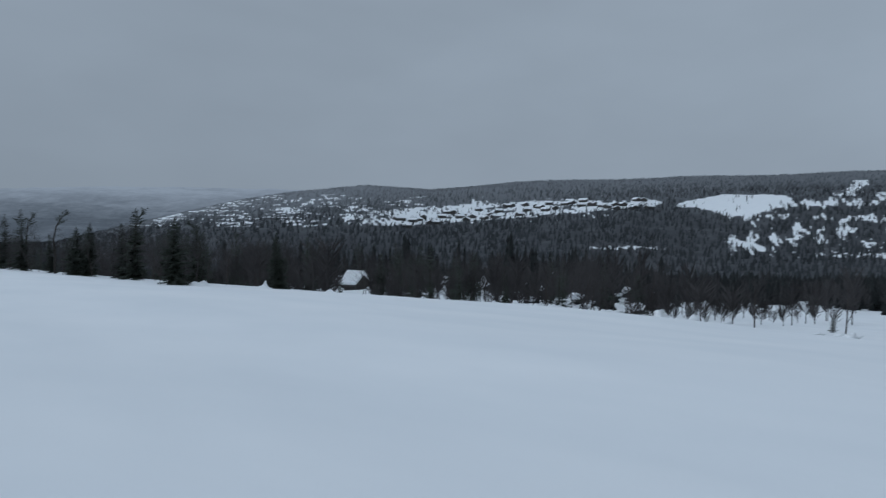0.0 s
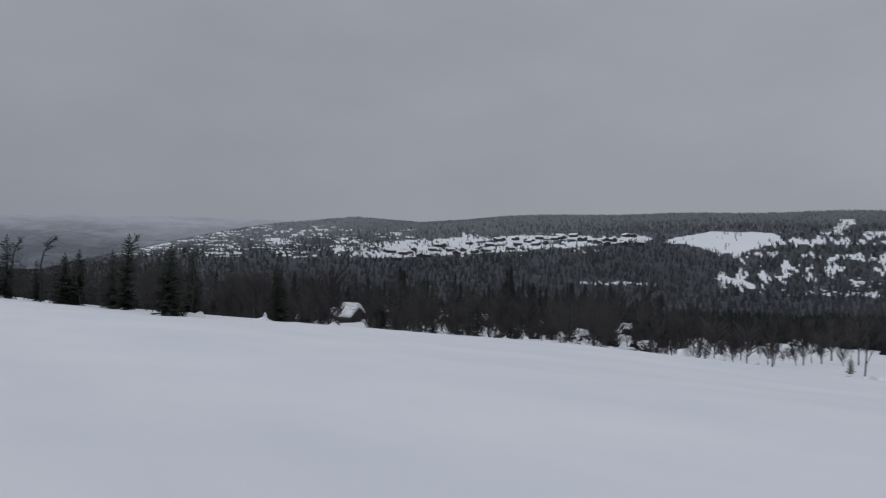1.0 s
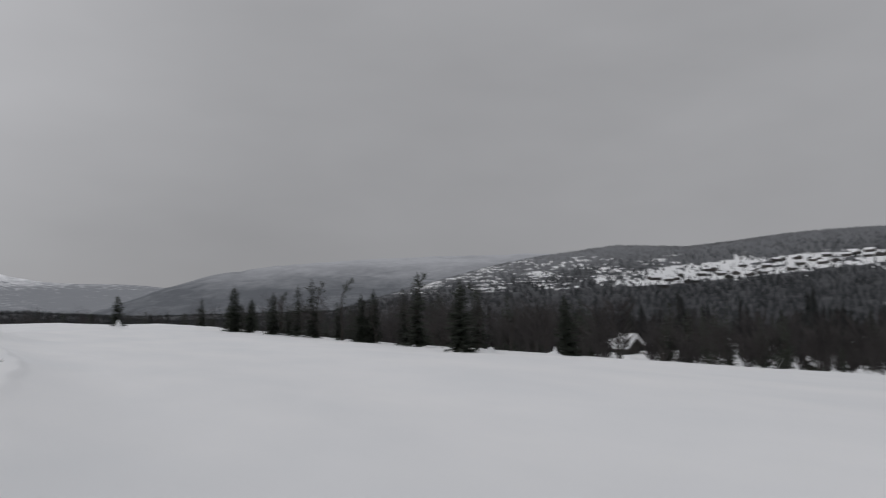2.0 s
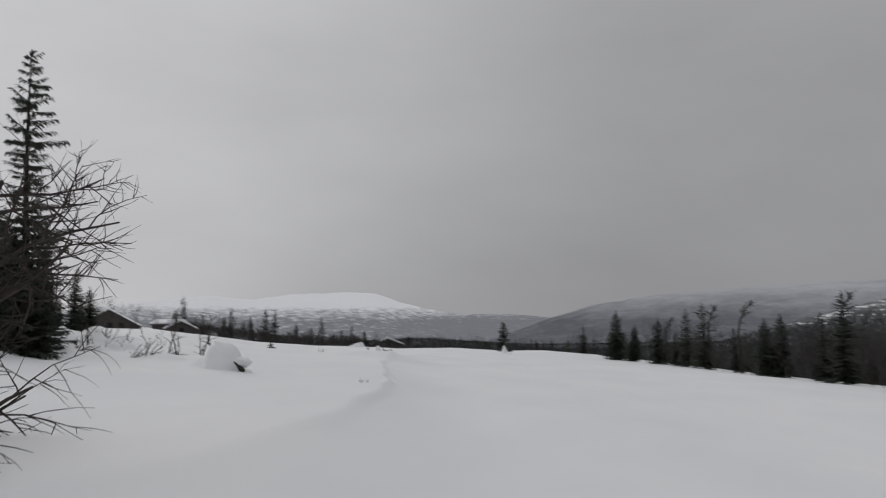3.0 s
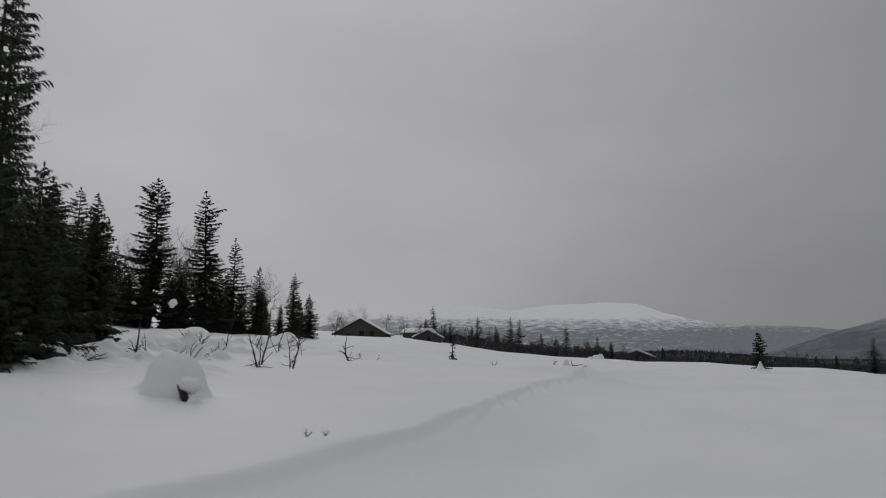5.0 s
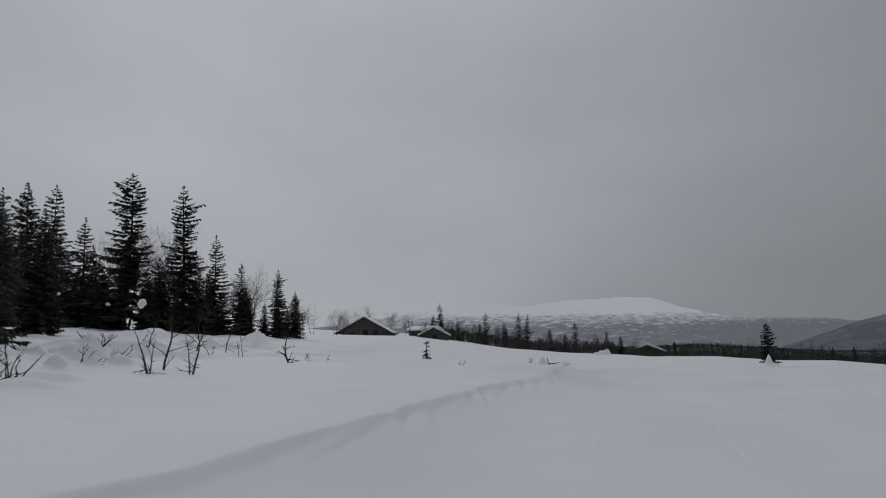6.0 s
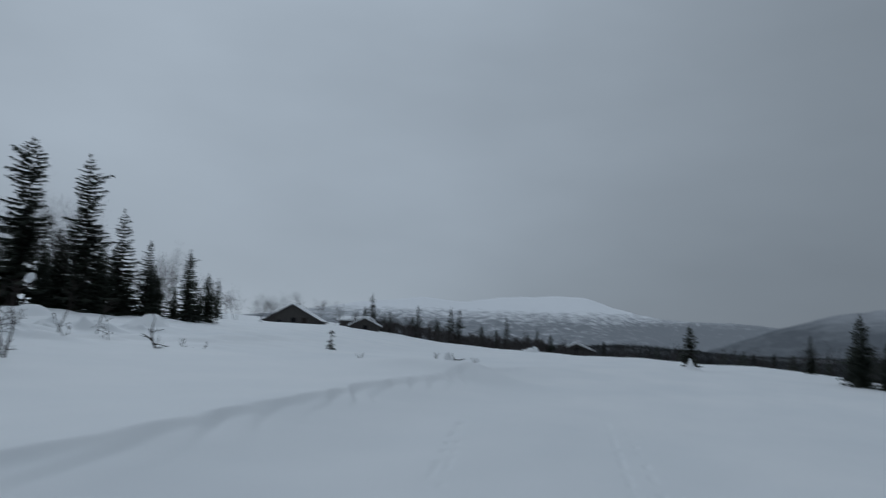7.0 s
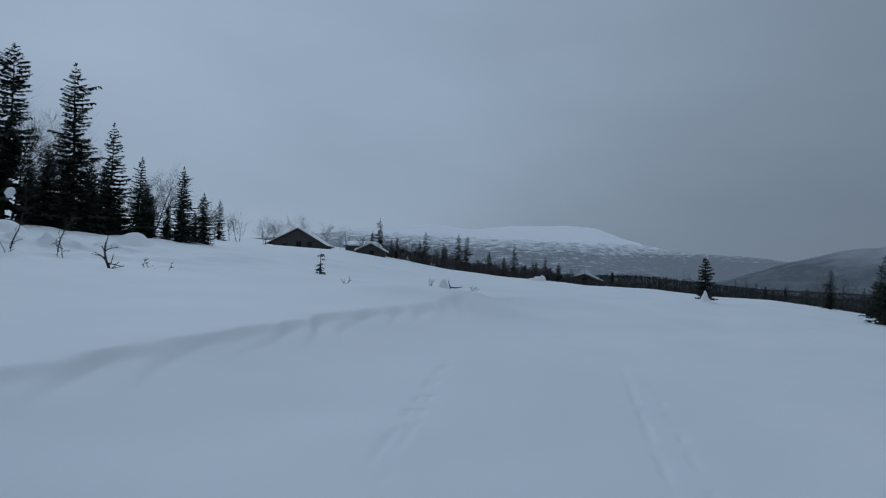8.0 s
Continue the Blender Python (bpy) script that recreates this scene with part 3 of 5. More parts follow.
def birch_meshes(seed, tall, spread=0.35, stems=1, fork=4, twigs=3, thick=1.0, lift=0.55, mat=None, reach=1.0, far=False):
    """Trunk and bare branches of a mountain birch."""
    rng = random.Random(seed)
    tv, tf, cv, cf = [], [], [], []

    def grow(p, d, length, radius, level, trunk):
        n = 5 if level == 0 else 2 if far and level >= 2 else 4
        pts = [p]
        for q in range(n):
            jitter = Vector((rng.uniform(-1, 1), rng.uniform(-1, 1), rng.uniform(-0.6, 0.8))) * (0.16 if level == 0 else 0.27)
            d = (d + jitter + Vector((0, 0, 0.10 * lift))).normalized()
            pts.append(pts[-1] + d * length / n)
        radii = [radius * (1 - 0.72 * q / n) for q in range(n + 1)]
        if far and level >= 3:
            k, side = len(cv), (pts[-1] - pts[0]).cross(Vector((0.4, 0.6, 0.3))).normalized() * radius * 1.1
            cv.extend((pts[0] - side, pts[0] + side, pts[-1]))
            cf.append((k, k + 1, k + 2))
        else:
            tube(tv if trunk else cv, tf if trunk else cf, pts, radii, 6 if level == 0 else 4 if level == 1 and not far else 3)
        if level >= twigs:
            return
        count = fork + (4 if level == 0 else 1)
        for q in range(count):
            s = rng.uniform(0.22 if level == 0 else 0.2, 1.0)
            seg = min(int(s * n), n - 1)
            at = pts[seg].lerp(pts[seg + 1], s * n - seg)
            axis = (pts[seg + 1] - pts[seg]).normalized()
            out = axis.cross(Vector((rng.uniform(-1, 1), rng.uniform(-1, 1), rng.uniform(-1, 1)))).normalized()
            way = (axis * rng.uniform(0.35, 0.8) + out * rng.uniform(0.7, 1.0) + Vector((0, 0, 0.25 * lift))).normalized()
            grow(at, way, length * rng.uniform(0.35, 0.62) * (1.1 - 0.45 * s) * (1 + spread) * reach, radius * (1 - 0.7 * s) * 0.58 + 0.0015, level + 1, False)

    for q in range(stems):
        a = 6.28 * q / stems + rng.uniform(-0.6, 0.6)
        tilt = spread * rng.uniform(0.5, 1.1) if stems > 1 else spread * rng.uniform(0.1, 0.5)
        off = Vector((math.cos(a), math.sin(a), 0)) * (0.06 * tall if stems > 1 else 0)
        d = Vector((math.cos(a) * tilt, math.sin(a) * tilt, 1)).normalized()
        grow(off + Vector((0, 0, -0.25)), d, tall * rng.uniform(0.7, 1.0) + 0.25, (0.006 * tall + 0.008) * thick, 0, True)
    return mesh_from("trunk", tv, tf, BIRCH, True), mesh_from("crown", cv, cf, mat or TWIGS)


def plant(name, meshes, x, y, label, category, group="", turn=0.0, size=1.0, sink=0.0, names=("trunk", "crown")):
    ob = tagged(new(name), label, category, group)
    ob.empty_display_size = 0.2
    ob.matrix_world = pose(x, y, ground_z(x, y) - sink, 0, 0, turn) @ Matrix.Scale(size, 4)
    for n, me in zip(names, meshes):
        child(n, me, ob)
    return ob


def clump(verts, faces, seed, x, y, z, rx, ry, rz, lump=0.15, n=18, m=10):
    """A lumpy cushion of snow with a flat sunk base."""
    k = len(verts)
    for i in range(m + 1):
        f = math.pi * i / m
        for j in range(n):
            a = 2 * math.pi * j / n
            d = Vector((math.sin(f) * math.cos(a), math.sin(f) * math.sin(a), math.cos(f)))
            w = 1 + lump * noise.noise(d * 1.7 + Vector((seed * 3.1, seed * 1.7, 0))) * 2
            verts.append(Vector((x + rx * d.x * w, y + ry * d.y * w, z + rz * d.z * w)))
    for i in range(m):
        for j in range(n):
            a, b = k + i * n + j, k + i * n + (j + 1) % n
            faces.append((a, a + n, b + n, b))


def snow_lump(name, label, x, y, lumps, seed, z=None, category="snow"):
    """A mound of snow made of a few merged cushions (dx, dy, dz, rx, ry, rz)."""
    v, f = [], []
    for q, (dx, dy, dz, rx, ry, rz) in enumerate(lumps):
        clump(v, f, seed + q, dx, dy, dz, rx, ry, rz)
    ob = tagged(new(name, mesh_from(name, v, f, SNOW, True)), label, category)
    ob.location = (x, y, ground_z(x, y) if z is None else z)
    return ob


DARK = "dark green northern spruce with ragged drooping boughs standing in snow"
# the group of tall spruces beside the track
plant("spruce", spruce_meshes(1, 7.5, 1.0, 1.1, 0.5, 0.05, 2.0, 0.0, 0.42, 0.6, 1.0, 0.8, plump=1.0), -12.15, 26.9, "tall thin dark spruce with a ragged sparse top, in snow", "tree", "spruces beside the track")
plant("spruce", spruce_meshes(2, 9.2, 1.55, 1.2, 0.38, 0.04, 1.9, 0.0, 0.28, 0.7, 1.0, 0.8, plump=1.0), -16.9, 30.1, "tallest dark spruce with dense drooping boughs, in snow", "tree", "spruces beside the track")
plant("spruce", spruce_meshes(3, 7.0, 1.25, 1.2, 0.42, 0.04, 1.9, 0.0, 0.3, 0.7, 1.0, 0.8, plump=1.0), -14.5, 27.4, "dark spruce with long lower boughs reaching the snow", "tree", "spruces beside the track")
FAT = spruce_meshes(4, 4.6, 1.45, 1.4, 0.34, 0.01, 1.9, 0.0, 0.1, 0.8, 1.0, 0.7, plump=1.1)
plant("spruce", FAT, -13.5, 27.7, "short dense bushy spruce with boughs in the snow", "tree", "spruces beside the track", 0, 0.8)
plant("spruce", FAT, -15.0, 28.0, "short dense bushy spruce with boughs in the snow", "tree", "spruces beside the track", 130, 0.95)
plant("spruce", FAT, -15.6, 29.3, "short dense bushy spruce with boughs in the snow", "tree", "spruces beside the track", 250, 0.95)
plant("spruce", FAT, -17.6, 28.8, "short dense bushy spruce with boughs in the snow", "tree", "spruces beside the track", 60, 0.8)
plant("spruce", FAT, -16.9, 32.2, "short dense bushy spruce with boughs in the snow", "tree", "spruces beside the track", 310, 0.7)
plant("spruce", FAT, -12.9, 28.4, "short dense bushy spruce with boughs in the snow", "tree", "spruces beside the track", 20, 0.88)
plant("spruce", FAT, -12.75, 26.5, "low dense bushy spruce with boughs in the snow", "tree", "spruces beside the track", 110, 0.5)
for x, y, turn, size in ((-11.75, 27.1, 200, 0.5), (-12.3, 26.4, 40, 0.42), (-12.2, 27.9, 75, 0.6)):
    plant("spruce", FAT, x, y, "low dense bushy spruce with boughs in the snow", "tree", "spruces beside the track", turn, size)
MID1 = spruce_meshes(5, 8.0, 2.0, 1.25, 0.34, 0.04, 0.9, 0.0, 0.06, 0.85, 0.9, 0.5, plump=2.2)
MID2 = spruce_meshes(6, 8.0, 1.85, 1.2, 0.36, 0.04, 0.9, 0.0, 0.06, 0.8, 0.7, 0.5, plump=2.2)
MID3 = spruce_meshes(7, 8.0, 2.45, 1.4, 0.30, 0.02, 0.9, 0.0, 0.05, 0.9, 1.0, 0.6, plump=2.2)
MIDS = (MID1, MID2, MID3)
FARS = (spruce_meshes(8, 8.0, 1.9, 0.85, 0.32, 0.04, 0.3, 0.0, 0.16, 0.75, 0.6, 0.8, True), spruce_meshes(9, 8.0, 1.7, 0.8, 0.34, 0.04, 0.3, 0.0, 0.16, 0.75, 0.5, 0.8, True),
        spruce_meshes(10, 8.0, 2.2, 0.9, 0.3, 0.03, 0.3, 0.0, 0.15, 0.75, 0.8, 0.8, True))
for x, y, tall, which, turn in ((-21.8, 33.1, 4.9, 0, 20), (-24.6, 33.0, 6.0, 1, 80), (-27.5, 35.0, 7.4, 0, 200), (-31.6, 38.7, 8.1, 1, 140),
                                (-33.2, 41.0, 8.3, 0, 300), (-29.0, 40.5, 7.0, 2, 10), (-24.0, 36.6, 5.2, 2, 250), (-20.2, 35.6, 4.4, 2, 170),
                                (-36.5, 44.0, 8.2, 1, 45), (-17.6, 33.6, 4.6, 2, 75), (-33.0, 46.0, 6.4, 2, 95)):
    plant("spruce", MIDS[which], x, y, DARK, "tree", "spruces of the left wood", turn, tall / 8.0)
# the row of spruces that runs on towards the cabins
SPA = spruce_meshes(12, 12.2, 2.75, 1.3, 0.38, 0.1, 0.95, 0.0, 0.22, 0.7, 0.9, 0.5, plump=2.4)
plant("spruce", SPA, -45.5, 61.7, "tall spruce with a thick top and open upper boughs", "tree", "spruces of the left wood", 30)
plant("spruce", spruce_meshes(13, 11.8, 2.6, 1.25, 0.36, 0.06, 0.95, 0.0, 0.14, 0.85, 0.8, 0.5, plump=2.3), -42.9, 64.7, "tall slender spruce with stepped drooping boughs", "tree", "spruces of the left wood")
for x, y, tall, which, turn in ((-42.1, 67.4, 8.2, 1, 70), (-39.9, 68.0, 5.9, 0, 20), (-37.2, 69.4, 5.5, 1, 150), (-38.0, 70.5, 5.0, 0, 220), (-37.9, 72.6, 4.0, 2, 10),
                                (-56.8, 58.7, 11.0, 1, 40), (-54.2, 59.1, 11.4, 2, 110), (-56.4, 63.1, 12.0, 0, 310), (-53.3, 63.9, 9.3, 1, 260),
                                (-50.5, 62.5, 6.8, 2, 90), (-47.3, 60.6, 5.6, 2, 200), (-44.8, 63.0, 5.0, 2, 300), (-41.6, 65.3, 5.2, 2, 30), (-43.8, 68.6, 5.4, 2, 77),
                                (-40.9, 69.8, 4.1, 2, 140), (-48.8, 59.0, 5.5, 2, 240), (-51.8, 57.2, 7.4, 0, 15), (-41.2, 70.6, 3.2, 2, 25), (-39.2, 70.2, 2.8, 2, 95), (-38.6, 72.4, 2.6, 2, 160), (-45.8, 65.2, 4.8, 2, 35), (-43.2, 66.4, 4.2, 2, 215), (-48.6, 62.6, 5.2, 2, 300), (-58.6, 55.5, 10.4, 2, 190), (-55.0, 54.0, 8.6, 1, 280),
                                (-62.5, 60.5, 11.2, 1, 33), (-60.0, 66.0, 10.0, 0, 99), (-47.5, 66.5, 6.2, 2, 180), (-46.5, 62.0, 4.4, 2, 66), (-44.2, 62.6, 4.0, 2, 166), (-42.8, 64.2, 4.2, 2, 266), (-49.5, 60.5, 4.8, 2, 6), (-47.8, 61.5, 4.5, 2, 106), (-41.0, 67.2, 3.8, 2, 206), (-51.5, 60.5, 5.0, 2, 306), (-40.2, 68.8, 3.4, 2, 46), (-53.5, 58.5, 5.4, 2, 146), (-56.0, 57.0, 5.8, 2, 246), (-63.0, 105.0, 5.3, 1, 50), (-50.0, 70.0, 6.6, 0, 123)):
    plant("spruce", MIDS[which], x, y, DARK, "tree", "spruces of the left wood", turn, tall / 8.0)
# the thin line of spruces behind the cabins
for x, y, tall, which, turn in ((-84.5, 192, 8.3, 1, 0), (-81.7, 193.4, 4.4, 0, 60), (-71.9, 192.2, 7.2, 1, 120), (-65.8, 189.3, 5.6, 0, 180), (-60.6, 185.9, 8.0, 1, 240), (-57.1, 181.8, 7.4, 0, 300),
                                (-44.1, 175.4, 7.0, 1, 20), (-35.3, 167.4, 5.0, 0, 80), (-68.0, 196, 5.4, 2, 33), (-76.0, 198, 5.0, 2, 200), (-52.5, 184, 5.8, 2, 70), (-48.0, 181, 5.2, 2, 310),
                                (-39.5, 176, 5.0, 2, 140), (-32.0, 165.0, 4.4, 2, 15), (-87.5, 194, 5.2, 2, 260), (-78.5, 190, 4.6, 0, 150)):
    plant("spruce", MIDS[which], x, y, DARK, "tree", "spruces behind the cabins", turn, 1.12 * tall / 8.0)
# single spruces along the crest
plant("spruce", spruce_meshes(21, 2.75, 0.95, 1.4, 0.3, 0.16, 1.4, 0.0, 0.12, 0.8, 1.0, 0.6, plump=2.4), -1.4, 74.3, "small lone spruce on the crest with snow at its foot", "tree")
CREST = ((7.5, 69.6, 3.9, 2), (8.6, 68.6, 2.6, 2), (9.8, 65.1, 3.3, 2), (11.1, 61.8, 3.9, 1), (11.4, 58.7, 4.2, 1), (13.0, 52.0, 3.1, 2), (13.6, 51.4, 3.4, 2), (12.4, 55.6, 2.6, 0),
         (10.6, 63.2, 2.5, 0), (6.5, 87.0, 2.9, 0), (8.1, 76.7, 3.2, 0), (9.6, 74.0, 3.0, 2), (14.6, 48.6, 3.4, 0), (13.2, 37.4, 3.3, 2), (16.4, 42.0, 3.4, 0), (18.6, 37.0, 3.0, 2), (14.2, 45.3, 4.2, 0))
for n, (x, y, tall, which) in enumerate(CREST):
    plant("spruce", MIDS[which], x, y, "small dark spruce growing on the edge of the snow slope", "tree", "spruces along the crest", n * 67, tall / 8.0)
CREST_BIRCHES = ((8.2, 70.4), (9.3, 67.0), (10.4, 64.4), (11.0, 60.2), (12.0, 57.4), (12.6, 53.4), (13.4, 50.2), (14.6, 47.4), (15.2, 44.2), (16.0, 41.2), (13.9, 53.0), (15.6, 46.0), (17.2, 40.0), (12.4, 61.0), (18.4, 38.4), (16.6, 44.4))
SMALL = spruce_meshes(22, 0.85, 0.33, 0.8, 0.5, 0.12, 0.9, 0.0, 0.1, 0.8, 0.4, 0.8, plump=1.0)
plant("spruce_sapling", SMALL, -14.3, 51.7, "knee-high spruce sapling poking through the snow", "tree")
# ---- birches and bushes ----
NEAR_BIRCH = birch_meshes(31, 2.1, 0.5, 3, 6, 3, 2.5, 0.15, BIRCH, 0.75)
plant("birch", NEAR_BIRCH, -4.95, 15.4, "spreading bare mountain birch with many thin dark twigs", "tree", names=("trunk", "crown"), turn=15, size=1.2, sink=0.1)


def crooked_meshes(seed, tall, stems=1, low=4, wisps=5, thick=1.0, splay=0.25):
    """A mountain birch worn by snow: crooked dark stems, snapped side branches near the foot, a thin wispy top."""
    r, tv, tf, cv, cf = random.Random(seed), [], [], [], []

    def wander(p, d, length, n, shake, rise):
        pts = [p]
        for q in range(n):
            d = (d + Vector((r.uniform(-1, 1), r.uniform(-1, 1), r.uniform(-0.7, 0.7))) * shake + Vector((0, 0, rise))).normalized()
            pts.append(pts[-1] + d * length / n * r.uniform(0.8, 1.2))
        return pts

    for q in range(stems):
        a = r.uniform(0, 6.28)
        rad = (0.018 + 0.008 * tall) * thick * (1 if q == 0 else 0.7)
        high = tall * (1 if q == 0 else r.uniform(0.55, 0.9))
        start = Vector((0.07 * q * math.cos(a), 0.07 * q * math.sin(a), -0.25))
        pts = wander(start, Vector((splay * math.cos(a), splay * math.sin(a), 1)), high + 0.25, 8, 0.24, 0.10)
        tube(tv, tf, pts, [rad * (1 - 0.09 * k) if k < 6 else rad * (0.42 - 0.14 * (k - 6)) for k in range(9)], 6)
        for w in range(low):
            k = r.choice((1, 2, 2, 3, 3, 4))
            b = r.uniform(0, 6.28)
            out = Vector((math.cos(b), math.sin(b), r.choice((-0.3, 0.3, 0.8, 1.3))))
            side = wander(pts[k].lerp(pts[k + 1], r.random()), out, high * r.uniform(0.2, 0.46), 4, 0.3, 0.0)
            tube(cv, cf, side, [rad * (0.42 - 0.08 * m) for m in range(5)], 4)
            for m in (2, 3):
                twig = wander(side[m], out + Vector((r.uniform(-1, 1), r.uniform(-1, 1), r.uniform(-0.5, 0.6))), high * r.uniform(0.06, 0.14), 3, 0.4, 0)
                tube(cv, cf, twig, [rad * 0.2, rad * 0.16, rad * 0.12, rad * 0.07], 3)
        for w in range(wisps):
            k = r.choice((4, 5, 5, 6, 6, 7))
            b = r.uniform(0, 6.28)
            out = Vector((0.7 * math.cos(b) + 0.35, 0.7 * math.sin(b), r.uniform(0.5, 1.1)))
            side = wander(pts[k].lerp(pts[k + 1], r.random()), out, high * r.uniform(0.18, 0.34), 4, 0.22, 0.0)
            tube(cv, cf, side, [0.0065 * (1.2 - 0.2 * m) for m in range(5)], 3)
            for m in (1, 2, 3, 3):
                twig = wander(side[m], out + Vector((r.uniform(-0.7, 0.9), r.uniform(-0.7, 0.7), r.uniform(-0.8, 0.4))), high * r.uniform(0.08, 0.16), 3, 0.25, -0.05)
                tube(cv, cf, twig, [0.0045, 0.004, 0.003, 0.002], 3)
    return mesh_from("trunk", tv, tf, BIRCH, True), mesh_from("crown", cv, cf, BIRCH)


plant("birch", birch_meshes(38, 0.85, 1.2, 4, 5, 2, 2.2, -0.9, BIRCH, 0.7), -4.45, 15.0, "low spreading mountain birch with dark bent branches over the snow", "tree", turn=200)
WORN = "worn dark mountain birch with crooked stems and snapped branches in snow"
for n, (x, y, tall, stems, low, wisps, thick, splay, turn) in enumerate((
        (-11.3, 33.4, 1.0, 2, 6, 3, 1.1, 0.2, 0), (-12.2, 34.7, 1.5, 1, 4, 7, 1.0, 0.06, 60), (-10.8, 34.2, 1.3, 2, 5, 6, 1.0, 0.1, 30),
        (-13.0, 40.4, 0.85, 1, 9, 1, 1.7, 0.1, 200), (-13.3, 42.1, 0.45, 3, 3, 4, 0.5, 0.8, 20), (-15.3, 39.5, 0.6, 2, 2, 4, 0.6, 0.5, 75), (-15.8, 41.4, 0.6, 2, 2, 4, 0.7, 0.4, 310),
        (-16.4, 38.0, 1.3, 1, 3, 7, 0.8, 0.2, 190), (-18.1, 41.6, 1.5, 1, 3, 7, 0.8, 0.2, 10), (-14.6, 35.0, 0.8, 2, 6, 2, 1.0, 0.6, 12), (-15.6, 36.2, 0.9, 2, 6, 2, 1.0, 0.6, 99),
        (-18.5, 43.5, 1.2, 1, 4, 6, 0.9, 0.2, 60),
        (-9.6, 22.4, 1.0, 2, 5, 4, 0.9, 0.6, 280), (-10.8, 23.2, 1.4, 2, 5, 5, 0.9, 0.4, 180), (-11.6, 24.6, 1.2, 2, 5, 5, 0.9, 0.5, 80))):
    plant("birch_bush", crooked_meshes(200 + n, tall, stems, low, wisps, thick, splay), x, y, WORN, "bush", "birch bushes in the snow", turn, names=("trunk", "crown"))
plant("birch", crooked_meshes(240, 1.05, 1, 2, 0, 1.5, 0.0), -12.85, 31.0, "slender straight dark birch stem standing bare in snow", "tree", names=("trunk", "crown"))
TALL1 = birch_meshes(35, 6.0, 0.30, 1, 6, 3, 2.2, 0.9)
TALL2 = birch_meshes(36, 6.0, 0.35, 2, 5, 3, 2.0, 0.9)
TALL3 = birch_meshes(37, 6.0, 0.28, 1, 7, 3, 2.2, 1.0)
TALLS = (TALL1, TALL2, TALL3)
THINS = (birch_meshes(41, 6.0, 0.30, 1, 5, 3, 1.6, 0.9, mat=FAR_TWIGS, far=True), birch_meshes(42, 6.0, 0.35, 2, 5, 3, 1.5, 0.9, mat=FAR_TWIGS, far=True), birch_meshes(43, 6.0, 0.28, 1, 6, 3, 1.6, 1.0, mat=FAR_TWIGS, far=True))
for n, (x, y, tall) in enumerate(((-55.3, 86.9, 6.0), (-54.9, 84.6, 6.5), (-47.0, 76.0, 5.2), (-45.0, 73.5, 4.6), (-62.0, 100, 5.5), (-66.0, 108, 5.2), (-70.0, 116, 4.6), (-66.0, 113, 5.0), (-50.0, 73.0, 6.2),
                                  (-52.5, 66.0, 7.2), (-49.0, 64.5, 7.4), (-46.2, 66.6, 6.6), (-44.0, 66.0, 6.2), (-71.0, 126, 4.8), (-74.0, 133, 5.2), (-68.0, 122, 4.4), (-83.5, 156, 6.8), (-79.0, 158, 6.4),
                                  (-75.5, 160, 6.6), (-86.0, 150, 5.6), (-72.0, 161, 5.0), (-35.5, 45.5, 6.0), (-24.5, 35.0, 5.4), (-71.0, 150, 3.4), (-66.5, 157, 3.2), (-69.2, 154, 3.0))):
    plant("birch", (THINS if y > 90 else TALLS)[n % 3], x, y, "slender bare birch at the edge of the wood", "tree", "birches of the left wood", n * 47, tall * (0.82 if y > 70 else 1.0) / 6.0, names=("trunk", "crown"))


def crooked_pine(seed):
    """A wind-bent pine: a bare stem with tufts near its hooked top."""
    r, tv, tf, cv, cf = random.Random(seed), [], [], [], []
    pts = [Vector((0, 0, -0.3)), Vector((0.05, 0.02, 1.4)), Vector((-0.05, 0, 2.6)), Vector((0.12, 0.03, 3.5)), Vector((0.42, 0.05, 4.1)), Vector((0.75, 0.05, 4.5))]
    tube(tv, tf, pts, [0.09, 0.075, 0.06, 0.05, 0.035, 0.015], 6)
    for q in range(26):
        k = r.choice((2, 3, 3, 4, 4)) + r.random() * 0.95
        a = pts[int(k)].lerp(pts[min(int(k) + 1, 5)], k - int(k))
        d = Vector((r.uniform(-0.5, 1.0), r.uniform(-0.8, 0.8), r.uniform(-0.1, 0.7))).normalized()
        reach = r.uniform(0.25, 0.7)
        tube(cv, cf, [a, a + d * reach * 0.5, a + d * reach + Vector((0, 0, 0.08))], [0.02, 0.015, 0.006], 3)
        for w in range(12):
            p = a + d * reach * r.uniform(0.35, 1.0)
            blade(cv, cf, p, d + Vector((r.uniform(-1, 1), r.uniform(-1, 1), r.uniform(-0.5, 0.9))), r.uniform(0.1, 0.22), 0.02, 0.1, r)
    return mesh_from("trunk", tv, tf, BARK, True), mesh_from("crown", cv, cf, NEEDLES)


